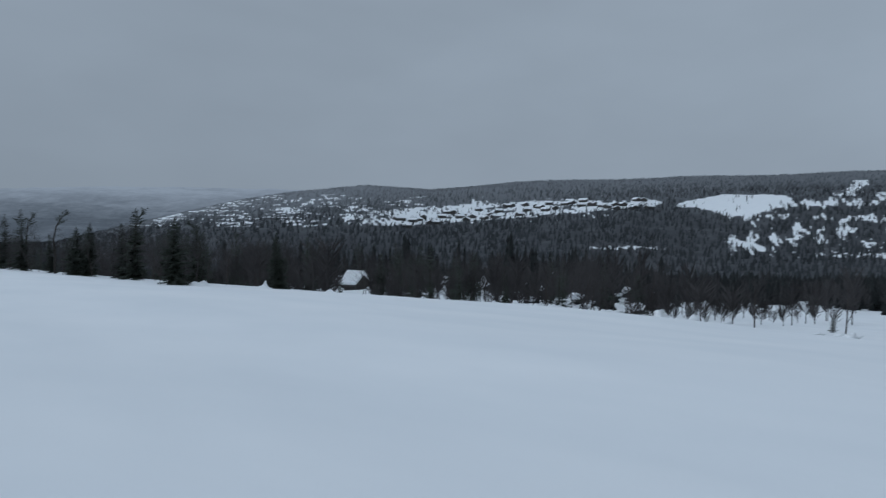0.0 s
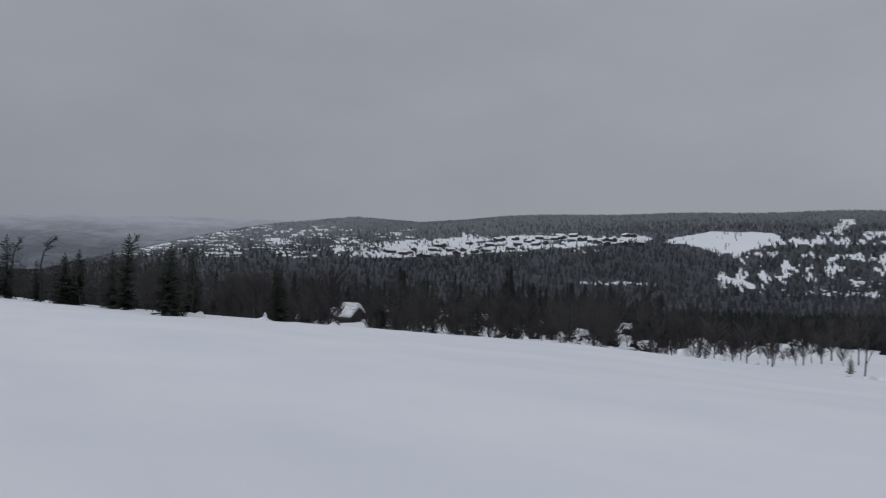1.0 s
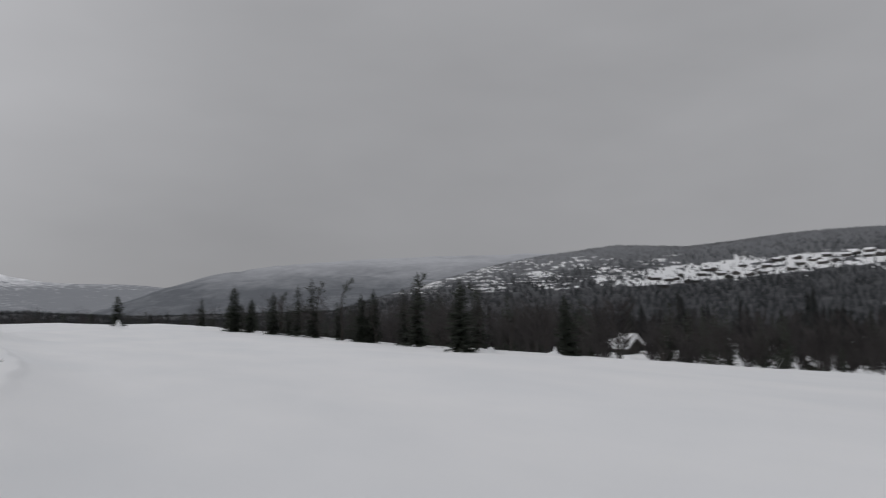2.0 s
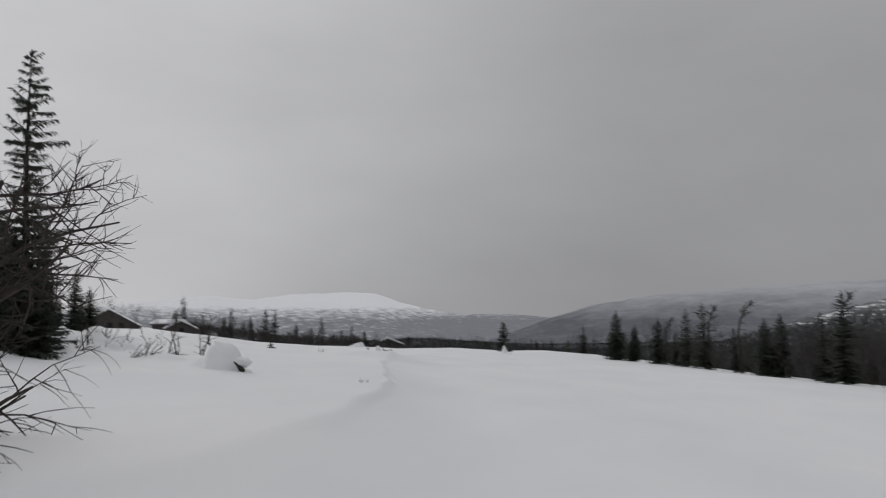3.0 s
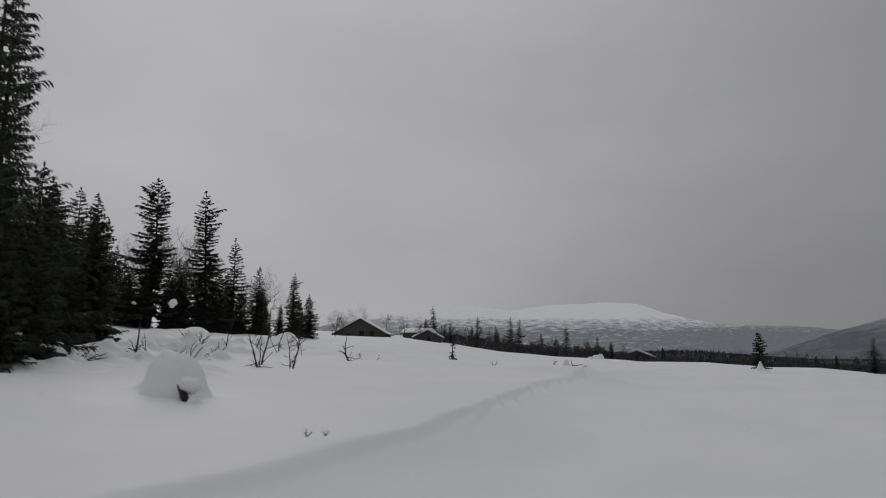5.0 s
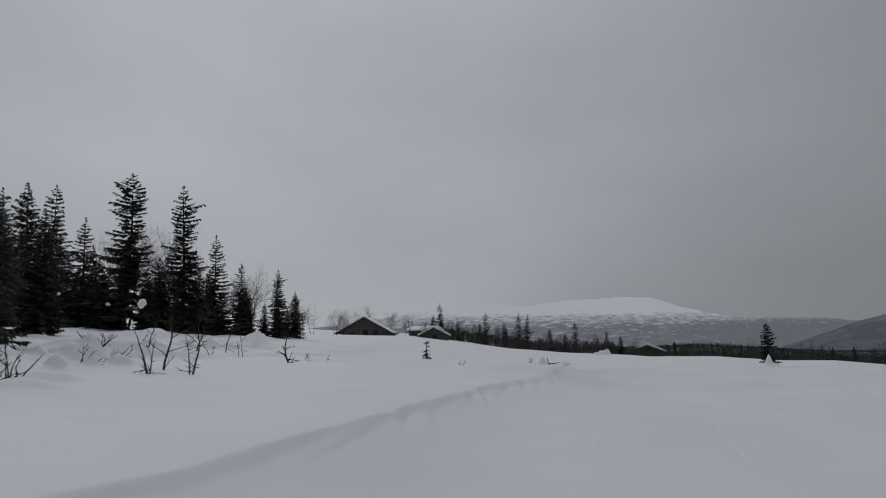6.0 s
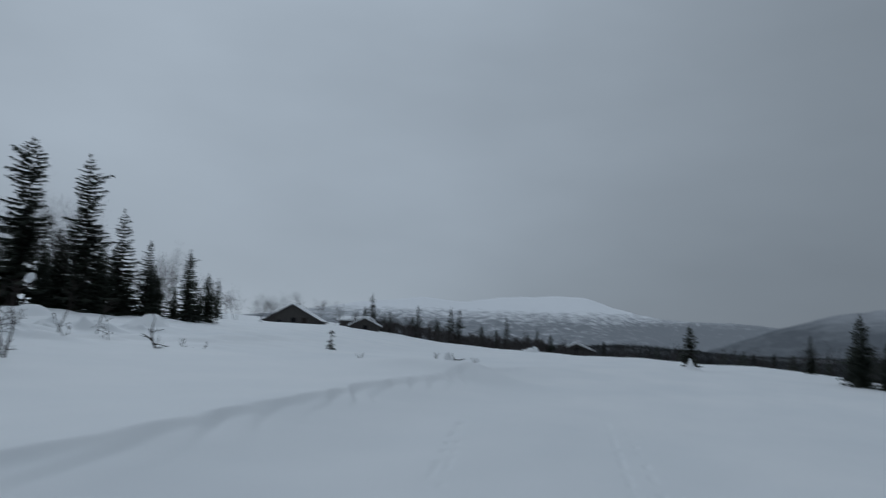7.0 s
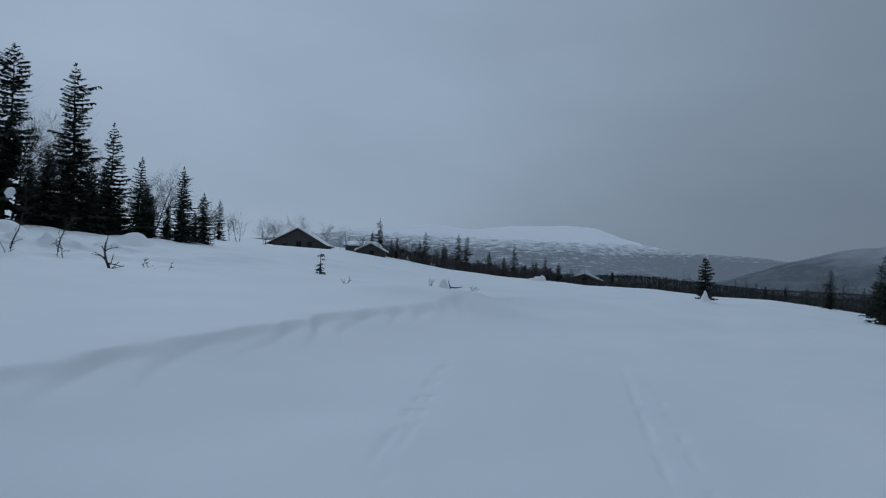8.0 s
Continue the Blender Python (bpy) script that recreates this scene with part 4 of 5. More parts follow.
PINE = crooked_pine(3)
for x, y, tall, turn in ((14.4, 46.0, 4.5, 20), (12.4, 54.6, 4.4, -15), (11.8, 58.9, 4.3, 35), (10.6, 66.5, 3.6, 10), (17.5, 44.0, 3.9, 160)):
    plant("pine", PINE, x, y, "wind-bent pine with a hooked tufted top", "tree", "bent pines on the crest", turn, tall / 5.0)
for n, (x, y) in enumerate(CREST_BIRCHES):
    plant("birch", THINS[n % 3], x, y, "bare brown birch among the small spruces on the crest", "tree", "birches along the crest", n * 83, (2.3 + 0.9 * ((n * 7) % 5) / 4) / 6.0, names=("trunk", "crown"))
rng = random.Random(5)
for n in range(60):
    s = rng.random()
    x, y = -88 + 56 * s + rng.uniform(-3, 3), 197 - 29 * s + rng.uniform(-4, 5)
    plant("birch", THINS[n % 3], x, y, "slender bare birch in the thin wood behind the cabins", "tree", "birches behind the cabins", rng.uniform(0, 360), rng.choice((rng.uniform(1.6, 3.0), rng.uniform(2.4, 5.4))) / 6.0, names=("trunk", "crown"))

# ---- snow mounds and small things on the slope ----
def broken_stump():
    ob = tagged(new("stump"), "dark broken stump with a snow cap in a drift", "stump")
    ob.location = (-6.32, 26.0, ground_z(-6.1, 25.8) - 0.02)
    v, f = [], []
    tube(v, f, [Vector((-0.2, 0.03, 0.27)), Vector((-0.13, 0.0, 0.24)), Vector((-0.03, -0.03, 0.13)), Vector((0.05, -0.05, 0.0)), Vector((0.1, -0.06, -0.14))], [0.02, 0.04, 0.052, 0.045, 0.05], 8)
    tube(v, f, [Vector((-0.05, -0.03, 0.12)), Vector((0.02, -0.07, 0.13)), Vector((0.07, -0.08, 0.1))], [0.045, 0.035, 0.02], 6)
    tube(v, f, [Vector((0.02, -0.05, 0.02)), Vector((-0.05, -0.1, -0.03)), Vector((-0.08, -0.11, -0.1))], [0.04, 0.03, 0.02], 6)
    child("wood", mesh_from("wood", v, f, BARK, True), ob)
    v, f = [], []
    clump(v, f, 8, -0.01, 0.05, 0.27, 0.17, 0.15, 0.11)
    clump(v, f, 9, 0.14, -0.04, 0.02, 0.11, 0.1, 0.09)
    child("snow_cap", mesh_from("snow_cap", v, f, SNOW, True), ob, "rounded white snow cap")


broken_stump()


def drift(name, label, x, y, radius, bumps, seed):
    """A smooth mound of drifted snow whose skirt runs out into the slope: bumps of dx, dy, height, half-width, steepness."""
    r, a = np.linspace(0.02, 1, 30)[:, None] ** 0.8 * radius, np.linspace(0, 2 * np.pi, 48, endpoint=False)[None, :]
    px, py = r * np.cos(a), r * np.sin(a)
    z = np.zeros_like(px)
    for dx, dy, h, w, p in bumps:
        d = np.hypot(px - dx, py - dy) * (1 + 0.10 * waves(px + seed, py, seed, 1.1))
        swell = h * np.exp(-(d / w) ** p) if p < 4 else h * np.sqrt(np.clip(1 - (d / w) ** 2.4, 0, 1))
        z = np.maximum(z, swell) + 0.25 * np.minimum(z, swell)
    z = z * (1 + 0.12 * waves(px, py, seed + 3, 0.45) + 0.08 * waves(px, py, seed + 4, 0.2))
    base = ground_z(x, y)
    z = height(x + px, y + py) - base + z + 0.004 - 0.05 * smoothstep(0.8, 1.0, r / radius)
    n, m = px.shape
    i, j = np.meshgrid(np.arange(n - 1), np.arange(m), indexing="ij")
    faces = np.stack([i * m + j, (i + 1) * m + j, (i + 1) * m + (j + 1) % m, i * m + (j + 1) % m], -1).reshape(-1, 4).tolist()
    ob = tagged(new(name, mesh_from(name, np.stack([px, py, z], -1).reshape(-1, 3).tolist(), faces + [tuple(range(m))], SNOW, True)), label, "snow")
    ob.location = (x, y, base)


drift("snow_mound", "bulging snow mound drifted over a buried stump", -6.9, 26.35, 2.0,
      [(0, 0, 0.06, 0.9, 2.0), (0.0, 0, 0.62, 0.43, 4.0), (-0.5, 0.15, 0.25, 0.3, 2.6)], 3)
drift("snow_mound", "pointed snow mound at the foot of a lone spruce", -1.35, 73.3, 1.3, [(0, 0, 0.8, 0.2, 1.6), (0.3, -0.1, 0.22, 0.45, 2.2)], 69)
drift("snow_mound", "snow heap with a pointed top on the crest", 17.4, 36.2, 0.8, [(0, 0, 0.16, 0.35, 2.4), (0.08, 0, 0.34, 0.13, 2.0)], 73)
drift("snow_mound", "snow heap at the foot of a crest spruce", 14.0, 36.9, 1.2, [(0, 0, 0.2, 0.35, 2.4), (0.5, 0, 0.28, 0.22, 2.4)], 77)
drift("snow_mound", "low snow heap on the crest", 20.0, 34.0, 0.6, [(0, 0, 0.15, 0.2, 2.4)], 81)
drift("snow_mound", "square snow heap on the far crest", -23.8, 119.6, 2.2, [(0, 0, 0.55, 0.6, 4.0), (0.6, 0, 0.7, 0.4, 4.0), (-0.8, 0, 0.3, 0.5, 4.0)], 85)
heap = random.Random(14)
for n, (x, y) in enumerate(((-12.5, 30.4), (-11.8, 28.0), (-12.4, 25.4), (-12.6, 26.7), (-14.9, 33.7), (-14.3, 34.6), (-15.8, 35.6), (-16.5, 36.9), (-16.7, 38.1), (-18.6, 40.2), (-17.8, 38.9), (-20.6, 43.4), (-20.2, 45.0), (-21.0, 48.2), (-14.1, 30.8), (-13.5, 32.1), (-15.3, 32.5))):
    bumps = [(0, 0, 0.12, 0.7, 2.0)]
    for q in range(heap.choice((4, 5, 6, 7))):
        bumps.append((heap.uniform(-0.65, 0.65), heap.uniform(-0.65, 0.65), heap.uniform(0.12, 0.27), heap.uniform(0.14, 0.34), heap.choice((2.0, 2.4, 2.8, 3.2))))
    drift("snow_mound", "pillow of snow over buried brush at the edge of the wood", x, y, 1.35, bumps, 40 + n)


def brush(name, label, x, y, size, seed, lean, thick=1.0):
    """A few dark crooked twigs that poke out of the snow."""
    r, v, f = random.Random(seed), [], []
    for q in range(6):
        p = Vector((r.uniform(-0.2, 0.2) * size, r.uniform(-0.16, 0.16) * size, -0.12 * min(size, 0.8)))
        d = Vector((lean + r.uniform(-0.7, 0.7), r.uniform(-0.4, 0.4), 0.8)).normalized()
        pts = [p]
        for k in range(4):
            d = (d + Vector((r.uniform(-0.4, 0.4), r.uniform(-0.4, 0.4), r.uniform(-0.35, 0.25)))).normalized()
            pts.append(pts[-1] + d * size * r.uniform(0.2, 0.36))
        tube(v, f, pts, [0.035 * size * thick * (1 - 0.2 * k) for k in range(5)], 4)
        for w in range(2):
            a = pts[2 + w]
            d2 = (d + Vector((r.uniform(-0.9, 0.9), r.uniform(-0.9, 0.9), r.uniform(-0.3, 0.5)))).normalized()
            tube(v, f, [a, a + d2 * size * 0.18, a + d2 * size * 0.34 + Vector((0, 0, 0.03))], [0.017 * size, 0.012 * size, 0.006 * size], 3)
    ob = tagged(new(name, mesh_from(name, v, f, BIRCH, True)), label, "bush")
    ob.location = (x, y, ground_z(x, y))
    return ob


brush("brushwood", "dark crooked brush sticking out beside a snow mound", -10.5, 30.0, 0.5, 4, 0.9)
brush("brushwood", "dark crooked brush sticking out beside a snow mound", -10.9, 29.8, 0.45, 6, 1.2)
for n, (x, y, size, lean) in enumerate(((-14.0, 34.0, 0.55, 0.9), (-13.6, 34.6, 0.5, -0.8), (-14.8, 35.0, 0.5, 0.3), (-12.0, 28.9, 0.5, 0.9), (-13.0, 31.5, 0.5, -0.7))):
    brush("brushwood", "dark arching brush pressed down by pillows of snow", x, y, size, 50 + n, lean, 0.8)
brush("twig", "short dark twig tips poking out of smooth snow", -3.46, 24.68, 0.07, 9, 0.2, 2.6)
brush("twig", "short dark twig tips poking out of smooth snow", -3.38, 24.86, 0.05, 12, 0.6, 2.6)
for n, (x, y) in enumerate(((-9.9, 46.0), (-7.9, 47.6), (-7.0, 48.8))):
    brush("twig", "thin dark twigs poking out of the snow", x, y, 0.2, 20 + n, 0.3)


def snag():
    v, f = [], []
    tube(v, f, [Vector((-0.35, 0, -0.1)), Vector((-0.3, 0, 0.12)), Vector((0.05, 0, 0.10)), Vector((0.55, 0.05, 0.2))], [0.05, 0.05, 0.045, 0.02], 6)
    tube(v, f, [Vector((-0.3, 0, 0.1)), Vector((-0.42, 0, 0.35)), Vector((-0.46, 0.03, 0.62))], [0.04, 0.03, 0.014], 5)
    ob = tagged(new("dead_branch", mesh_from("dead_branch", v, f, BIRCH, True)), "dead forked branch lying half in the snow", "branch")
    ob.matrix_world = pose(-6.8, 46.8, ground_z(-6.8, 46.8), 0, 0, 10) @ Matrix.Scale(0.42, 4)


snag()
snow_lump("snow_cone", "pointed heap of snow behind a dead branch", -7.28, 47.1, [(0, 0, 0.0, 0.12, 0.12, 0.24), (0.08, 0.02, -0.04, 0.2, 0.18, 0.12)], 31)
snow_lump("snow_clump", "round clump of snow caught on dark boughs", -36.9, 55.7, [(0, 0, 0, 0.28, 0.25, 0.25), (-0.1, 0, -0.2, 0.16, 0.14, 0.16)], 91, z=4.6)
for n, (x, y, dz, r) in enumerate(((-45.4, 60.0, 2.0, 0.3), (-40.8, 66.3, 3.4, 0.2), (-48.4, 58.1, 2.6, 0.3), (-13.4, 27.4, 0.75, 0.2), (-12.1, 27.6, 0.6, 0.14),
                                   (-52.5, 56.2, 3.3, 0.28), (-39.5, 67.1, 2.5, 0.22))):
    snow_lump("snow_clump", "small clump of snow resting on dark boughs", x, y, [(0, 0, 0, r * 0.55, r * 0.5, r * 0.4), (r * 0.4, 0, -0.06, r * 0.4, r * 0.35, r * 0.3)], 95 + n, z=ground_z(x, y) + dz)


def fallen_trunk():
    a, b = Vector((-12.9, 26.05, 1.93)), Vector((-15.6, 25.55, 2.5))
    pts = [a.lerp(b, k / 6) + Vector((0, 0, 0.06 * math.sin(math.pi * k / 6))) for k in range(7)]
    v, f = [], []
    tube(v, f, [a + Vector((0.5, 0.4, -0.6))] + pts, [0.05] + [0.052 - 0.004 * k for k in range(7)], 7)
    ob = tagged(new("leaning_trunk"), "leaning dark trunk bowed under a load of snow", "tree trunk")
    ob.location = a
    inv = Matrix.Translation(-a)
    me = mesh_from("trunk", v, f, BARK, True)
    me.transform(inv)
    child("trunk", me, ob)
    v, f = [], []
    for k in range(17):
        p = a.lerp(b, 0.1 + 0.054 * k) + Vector((0, 0, 0.06 * math.sin(math.pi * (0.1 + 0.054 * k)) + 0.05))
        clump(v, f, 120 + k, p.x, p.y, p.z - 0.015, 0.13, 0.055, 0.03 + 0.012 * (k % 3), 0.25, 10, 6)
    me = mesh_from("snow_load", v, f, SNOW, True)
    me.transform(inv)
    child("snow_load", me, ob, "uneven load of snow")


fallen_trunk()


# ---- buildings ----
def box(bm, x0, x1, y0, y1, z0, z1):
    vs = [bm.verts.new(p) for p in ((x0, y0, z0), (x1, y0, z0), (x1, y1, z0), (x0, y1, z0), (x0, y0, z1), (x1, y0, z1), (x1, y1, z1), (x0, y1, z1))]
    for q in ((0, 3, 2, 1), (4, 5, 6, 7), (0, 1, 5, 4), (1, 2, 6, 5), (2, 3, 7, 6), (3, 0, 4, 7)):
        bm.faces.new([vs[k] for k in q])


def slab(bm, profile, y0, y1):
    """A prism along y with a closed outline of (x, z) points."""
    a, b = [bm.verts.new((x, y0, z)) for x, z in profile], [bm.verts.new((x, y1, z)) for x, z in profile]
    n = len(profile)
    bm.faces.new(a[::-1]), bm.faces.new(b)
    for k in range(n):
        bm.faces.new((a[k], a[(k + 1) % n], b[(k + 1) % n], b[k]))


def cabin(label, x, y, z, turn, half, deep, eaves, ridge, snow, window=True, door=False, boards=True):
    """A timber cabin whose gable looks down its own -y; half its width, its depth, the heights of eaves and ridge."""
    ob = tagged(new("cabin"), label, "cabin")
    ob.matrix_world = pose(x, y, z, 0, 0, turn)
    bm = bmesh.new()
    slab(bm, [(-half, -1.5), (half, -1.5), (half, eaves), (0, ridge - 0.05), (-half, eaves)], 0, deep)
    wall = part("wall", bm, BOARDS, ob)
    if boards:
        n = int(half * 2 / 0.45)
        for k in range(n):
            cx = -half + (k + 0.5) * 2 * half / n
            top = eaves + (ridge - eaves) * (1 - abs(cx) / half) - 0.12
            bm = bmesh.new()
            box(bm, cx - half / n + 0.03, cx + half / n - 0.03, -0.03 - 0.01 * (k % 2), 0, -0.6, top)
            part("board", bm, BOARDS, wall)
    out, rise = 0.55, (ridge - eaves) / half
    for name, sgn in (("roof", -1), ("roof", 1)):
        bm = bmesh.new()
        e = half + out
        slab(bm, [(0, ridge), (sgn * e, ridge - rise * e), (sgn * e, ridge - rise * e + 0.16), (0, ridge + 0.16)][::sgn], -0.6, deep + 0.5)
        roof = part(name, bm, BOARDS, ob)
        bm = bmesh.new()
        slab(bm, [(0, ridge + 0.165), (sgn * (e - 0.05), ridge - rise * e + 0.17), (sgn * (e + 0.08), ridge - rise * e + 0.17 + snow * 0.5), (sgn * (e - 0.25), ridge - rise * e + 0.17 + snow), (0, ridge + 0.2 + snow)][::sgn], -0.58, deep + 0.48)
        bmesh.ops.bevel(bm, geom=bm.edges[:], offset=min(0.08, snow * 0.3), segments=2, affect="EDGES")
        part("snow_cover", bm, SNOW, roof, "thick settled snow")
    if window:
        for cx, cz in window:
            bm = bmesh.new()
            for x0, x1, z0, z1 in ((-0.55, -0.45, -0.6, 0.6), (0.45, 0.55, -0.6, 0.6), (-0.45, 0.45, 0.5, 0.6), (-0.45, 0.45, -0.6, -0.5), (-0.03, 0.03, -0.5, 0.5)):
                box(bm, cx + x0, cx + x1, -0.09, -0.045, cz + z0, cz + z1)
            frame_ob = part("window", bm, BOARDS, ob)
            bm = bmesh.new()
            box(bm, cx - 0.45, cx + 0.45, -0.06, -0.04, cz - 0.5, cz + 0.5)
            part("pane", bm, GLASS, frame_ob)
    if door:
        bm = bmesh.new()
        box(bm, door - 0.5, door + 0.5, -0.1, -0.045, -0.2, 1.9)
        part("door", bm, BARK, ob)
    return ob


cabin("low wide timber cabin with a snow-dusted gable roof", -79.0, 147.5, 3.3, 23, 5.3, 9.0, 1.4, 4.3, 0.14, window=[(0.3, 1.4), (-2.4, 0.9)], door=2.4)
cabin("dark timber outbuilding with a snow-covered roof", -73.4, 167.0, 2.75, 24, 3.0, 5.0, 1.5, 3.0, 0.5, window=[(0.2, 1.1)])
cabin("low shed under a flat thick layer of snow", -77.5, 176.5, 4.0, 95, 2.6, 6.0, 1.4, 2.0, 0.45, window=False)
cabin("small timber hut with a white snow-edged gable", -26.7, 163.0, -1.9, 10, 2.9, 5.0, 2.3, 3.4, 0.42, window=[(0, 2.4)])
cabin("little snow-covered shed among the trees below the crest", 54.3, 78.0, ground_z(54.3, 78.0) - 0.25, 12, 1.1, 1.9, 1.1, 1.95, 0.6, window=False)

# the village on the far side of the valley
SITE = random.Random(17)


def on_hill(az, el):
    """The place on the far hillside at a bearing and an angle above the level."""
    a, r = radians(az), np.arange(480, 1690, 6.0)
    x, y = -1 - math.sin(a) * r, 4 + math.cos(a) * r
    z = height(x, y)
    above = np.nonzero(np.degrees(np.arctan2(z - 1.8, r)) >= el)[0]
    return (float(x[above[0]]), float(y[above[0]]), float(z[above[0]])) if len(above) else None


def village():
    first = None
    for n in range(46):
        az = -39 - 19.5 * (n + SITE.uniform(0, 0.9)) / 46
        mid = float(np.interp(-az, [37, 44, 50, 58.5], [0.95, 1.7, 2.35, 2.72]))
        spot = on_hill(az, mid + SITE.uniform(-0.42, 0.38))
        if not spot:
            continue
        m = pose(spot[0], spot[1], spot[2] - 0.3, 0, 0, az + SITE.uniform(-40, 40) + SITE.choice((0, 90)))
        if first is None:
            first = tagged(new("cabin"), "far dark timber cabin with a white snowy roof", "cabin", "village cabins across the valley")
            bm = bmesh.new()
            slab(bm, [(-4, -1), (4, -1), (4, 3), (0, 5), (-4, 3)], -5.5, 5.5)
            part("wall", bm, BOARDS, first)
            for sgn in (-1, 1):
                bm = bmesh.new()
                slab(bm, [(0, 5.1), (sgn * 4.8, 2.7), (sgn * 4.8, 3.4), (0, 5.8)][::sgn], -6.2, 6.2)
                part("roof", bm, SNOW, first)
            first.matrix_basis = m
        else:
            copy_thing(first, m)


village()


# ---- woods ----
def scatter(name, label, category, template, places, mat, islands=False):
    """One joined mesh of a small template set down many times: rows of x, y, z, width, height, turn."""
    tv, tf = np.array(template[0], float), template[1]
    n, k = len(places), len(tv)
    c, s = np.cos(places[:, 5])[:, None], np.sin(places[:, 5])[:, None]
    x = (tv[:, 0] * c - tv[:, 1] * s) * places[:, 3:4] + places[:, 0:1]
    y = (tv[:, 0] * s + tv[:, 1] * c) * places[:, 3:4] + places[:, 1:2]
    z = tv[:, 2] * places[:, 4:5] + places[:, 2:3]
    verts = np.stack([x, y, z], -1).reshape(-1, 3)
    tf = np.array(tf)
    faces = (tf[None] + (np.arange(n) * k)[:, None, None]).reshape(-1, 3)
    me = bpy.data.meshes.new(name)
    me.vertices.add(len(verts))
    me.vertices.foreach_set("co", verts.reshape(-1).astype(np.float32))
    me.loops.add(len(faces) * 3)
    me.loops.foreach_set("vertex_index", faces.reshape(-1).astype(np.int32))
    me.polygons.add(len(faces))
    me.polygons.foreach_set("loop_start", (np.arange(len(faces)) * 3).astype(np.int32))
    me.materials.append(mat)
    me.update(calc_edges=True)
    me.validate()
    tagged(new(name, me), label, category, kind="stuff")


def cone_tree(tiers, sides, seed):
    """A small conifer of ragged skirts: unit height, unit half-width."""
    r, v, f = random.Random(seed), [], []
    for t in range(tiers):
        k = len(v)
        z0, z1 = t / tiers * 0.92 + 0.04, min(1.0, (t + 1.9) / tiers * 0.92 + 0.08)
        w = 1.0 - 0.85 * t / tiers
        v.append((0, 0, z1))
        for q in range(sides):
            a = 6.283 * (q + 0.5 * t + r.uniform(-0.25, 0.25)) / sides
            rr = w * (r.uniform(0.75, 1.15) if q % 2 else r.uniform(0.4, 0.7))
            v.append((rr * math.cos(a), rr * math.sin(a), z0 + r.uniform(-0.05, 0.05)))
        for q in range(sides):
            f.append((k, k + 1 + q, k + 1 + (q + 1) % sides))
    return v, f


def twig_tree(blades, seed, wide=0.05):
    """A small bare birch: a trunk and upright thin sprays."""
    r, v, f = random.Random(seed), [], []
    for q in range(3):
        a = 2.094 * q
        v.extend(((0.05 * math.cos(a), 0.05 * math.sin(a), 0), (0.05 * math.cos(a + 2.094), 0.05 * math.sin(a + 2.094), 0), (0, 0, 0.95)))
        f.append((3 * q, 3 * q + 1, 3 * q + 2))
    for q in range(blades):
        a, z, reach = r.uniform(0, 6.283), r.uniform(0.22, 0.75), r.uniform(0.35, 1.0)
        k, w, lift = len(v), wide, 0.1 if wide > 0.03 else 0.03
        tip = (reach * math.cos(a), reach * math.sin(a), min(1.0, z + r.uniform(0.12, 0.4)))
        v.extend(((0, 0, z), (tip[0] * 0.55 - w * math.sin(a), tip[1] * 0.55 + w * math.cos(a), z + (tip[2] - z) * (0.45 - lift)), tip, (tip[0] * 0.55 + w * math.sin(a), tip[1] * 0.55 - w * math.cos(a), z + (tip[2] - z) * (0.45 + lift))))
        f.extend(((k, k + 1, k + 2), (k, k + 2, k + 3)))
    return v, f


def crest_beyond(x, y):
    return x - np.interp(y, CREST_Y, CREST_X)


def lane(az):
    """Gaps between the trees below the crest, by bearing."""
    return (waves(az, az * 0, 71, 3.2, 9) > 0.42) & (az > -58) & (az < -18)


def belt():
    """The wood just below the crest, tree by tree."""
    r, done = random.Random(77), 0
    tries = 0
    while done < 330 and tries < 20000:
        tries += 1
        y = r.uniform(-22, 165)
        u = r.uniform(2.0, 55) if r.random() < 0.7 else r.uniform(2, 26)
        x = float(np.interp(y, CREST_Y, CREST_X)) + u
        az = math.degrees(math.atan2(-(x + 1), y - 4))
        open_side = float(smoothstep(-54, -64, az))
        if r.random() < open_side * (0.9 if u > 5 else 0.6):
            continue
        if az < -76 or (az > -14 and r.random() < 0.35):
            continue
        if math.hypot(x + 27, y - 161) < 11 or math.hypot(x - 54.3, y - 78) < 6:
            continue
        if -37.6 < az < -35.4 and math.hypot(x + 1, y - 4) < 96:
            continue
        if u < 7 and az < -40 and r.random() < 0.3:
            continue
        if lane(np.array(az)) and r.random() < 0.85:
            continue
        # the tops stay below the far hillside, lower and lower towards the open side
        far = math.hypot(x + 1, y - 4)
        level = float(np.interp(-az, [-20, 5, 20, 45, 60, 75], [-0.15, -0.1, 0.35, -0.6, -1.2, -1.8]))
        room = 1.8 + far * math.tan(radians(level)) - ground_z(x, y)
        spruce = r.random() < (0.36 if az > -45 else 0.26)
        tall = min(r.uniform(0.72, 1.12) * room, 9.5)
        if done % 3 == 0:
            tall *= r.uniform(0.35, 0.6)
        if tall < 1.0:
            continue
        done += 1
        if spruce:
            plant("spruce", FARS[r.randrange(3)], x, y, "dark spruce in the wood below the crest", "tree", "spruces below the crest", r.uniform(0, 360), tall / 8.0)
        else:
            plant("birch", THINS[r.randrange(3)], x, y, "bare grey-brown birch in the wood below the crest", "tree", "birches below the crest", r.uniform(0, 360), tall / 6.0, names=("trunk", "crown"))


belt()


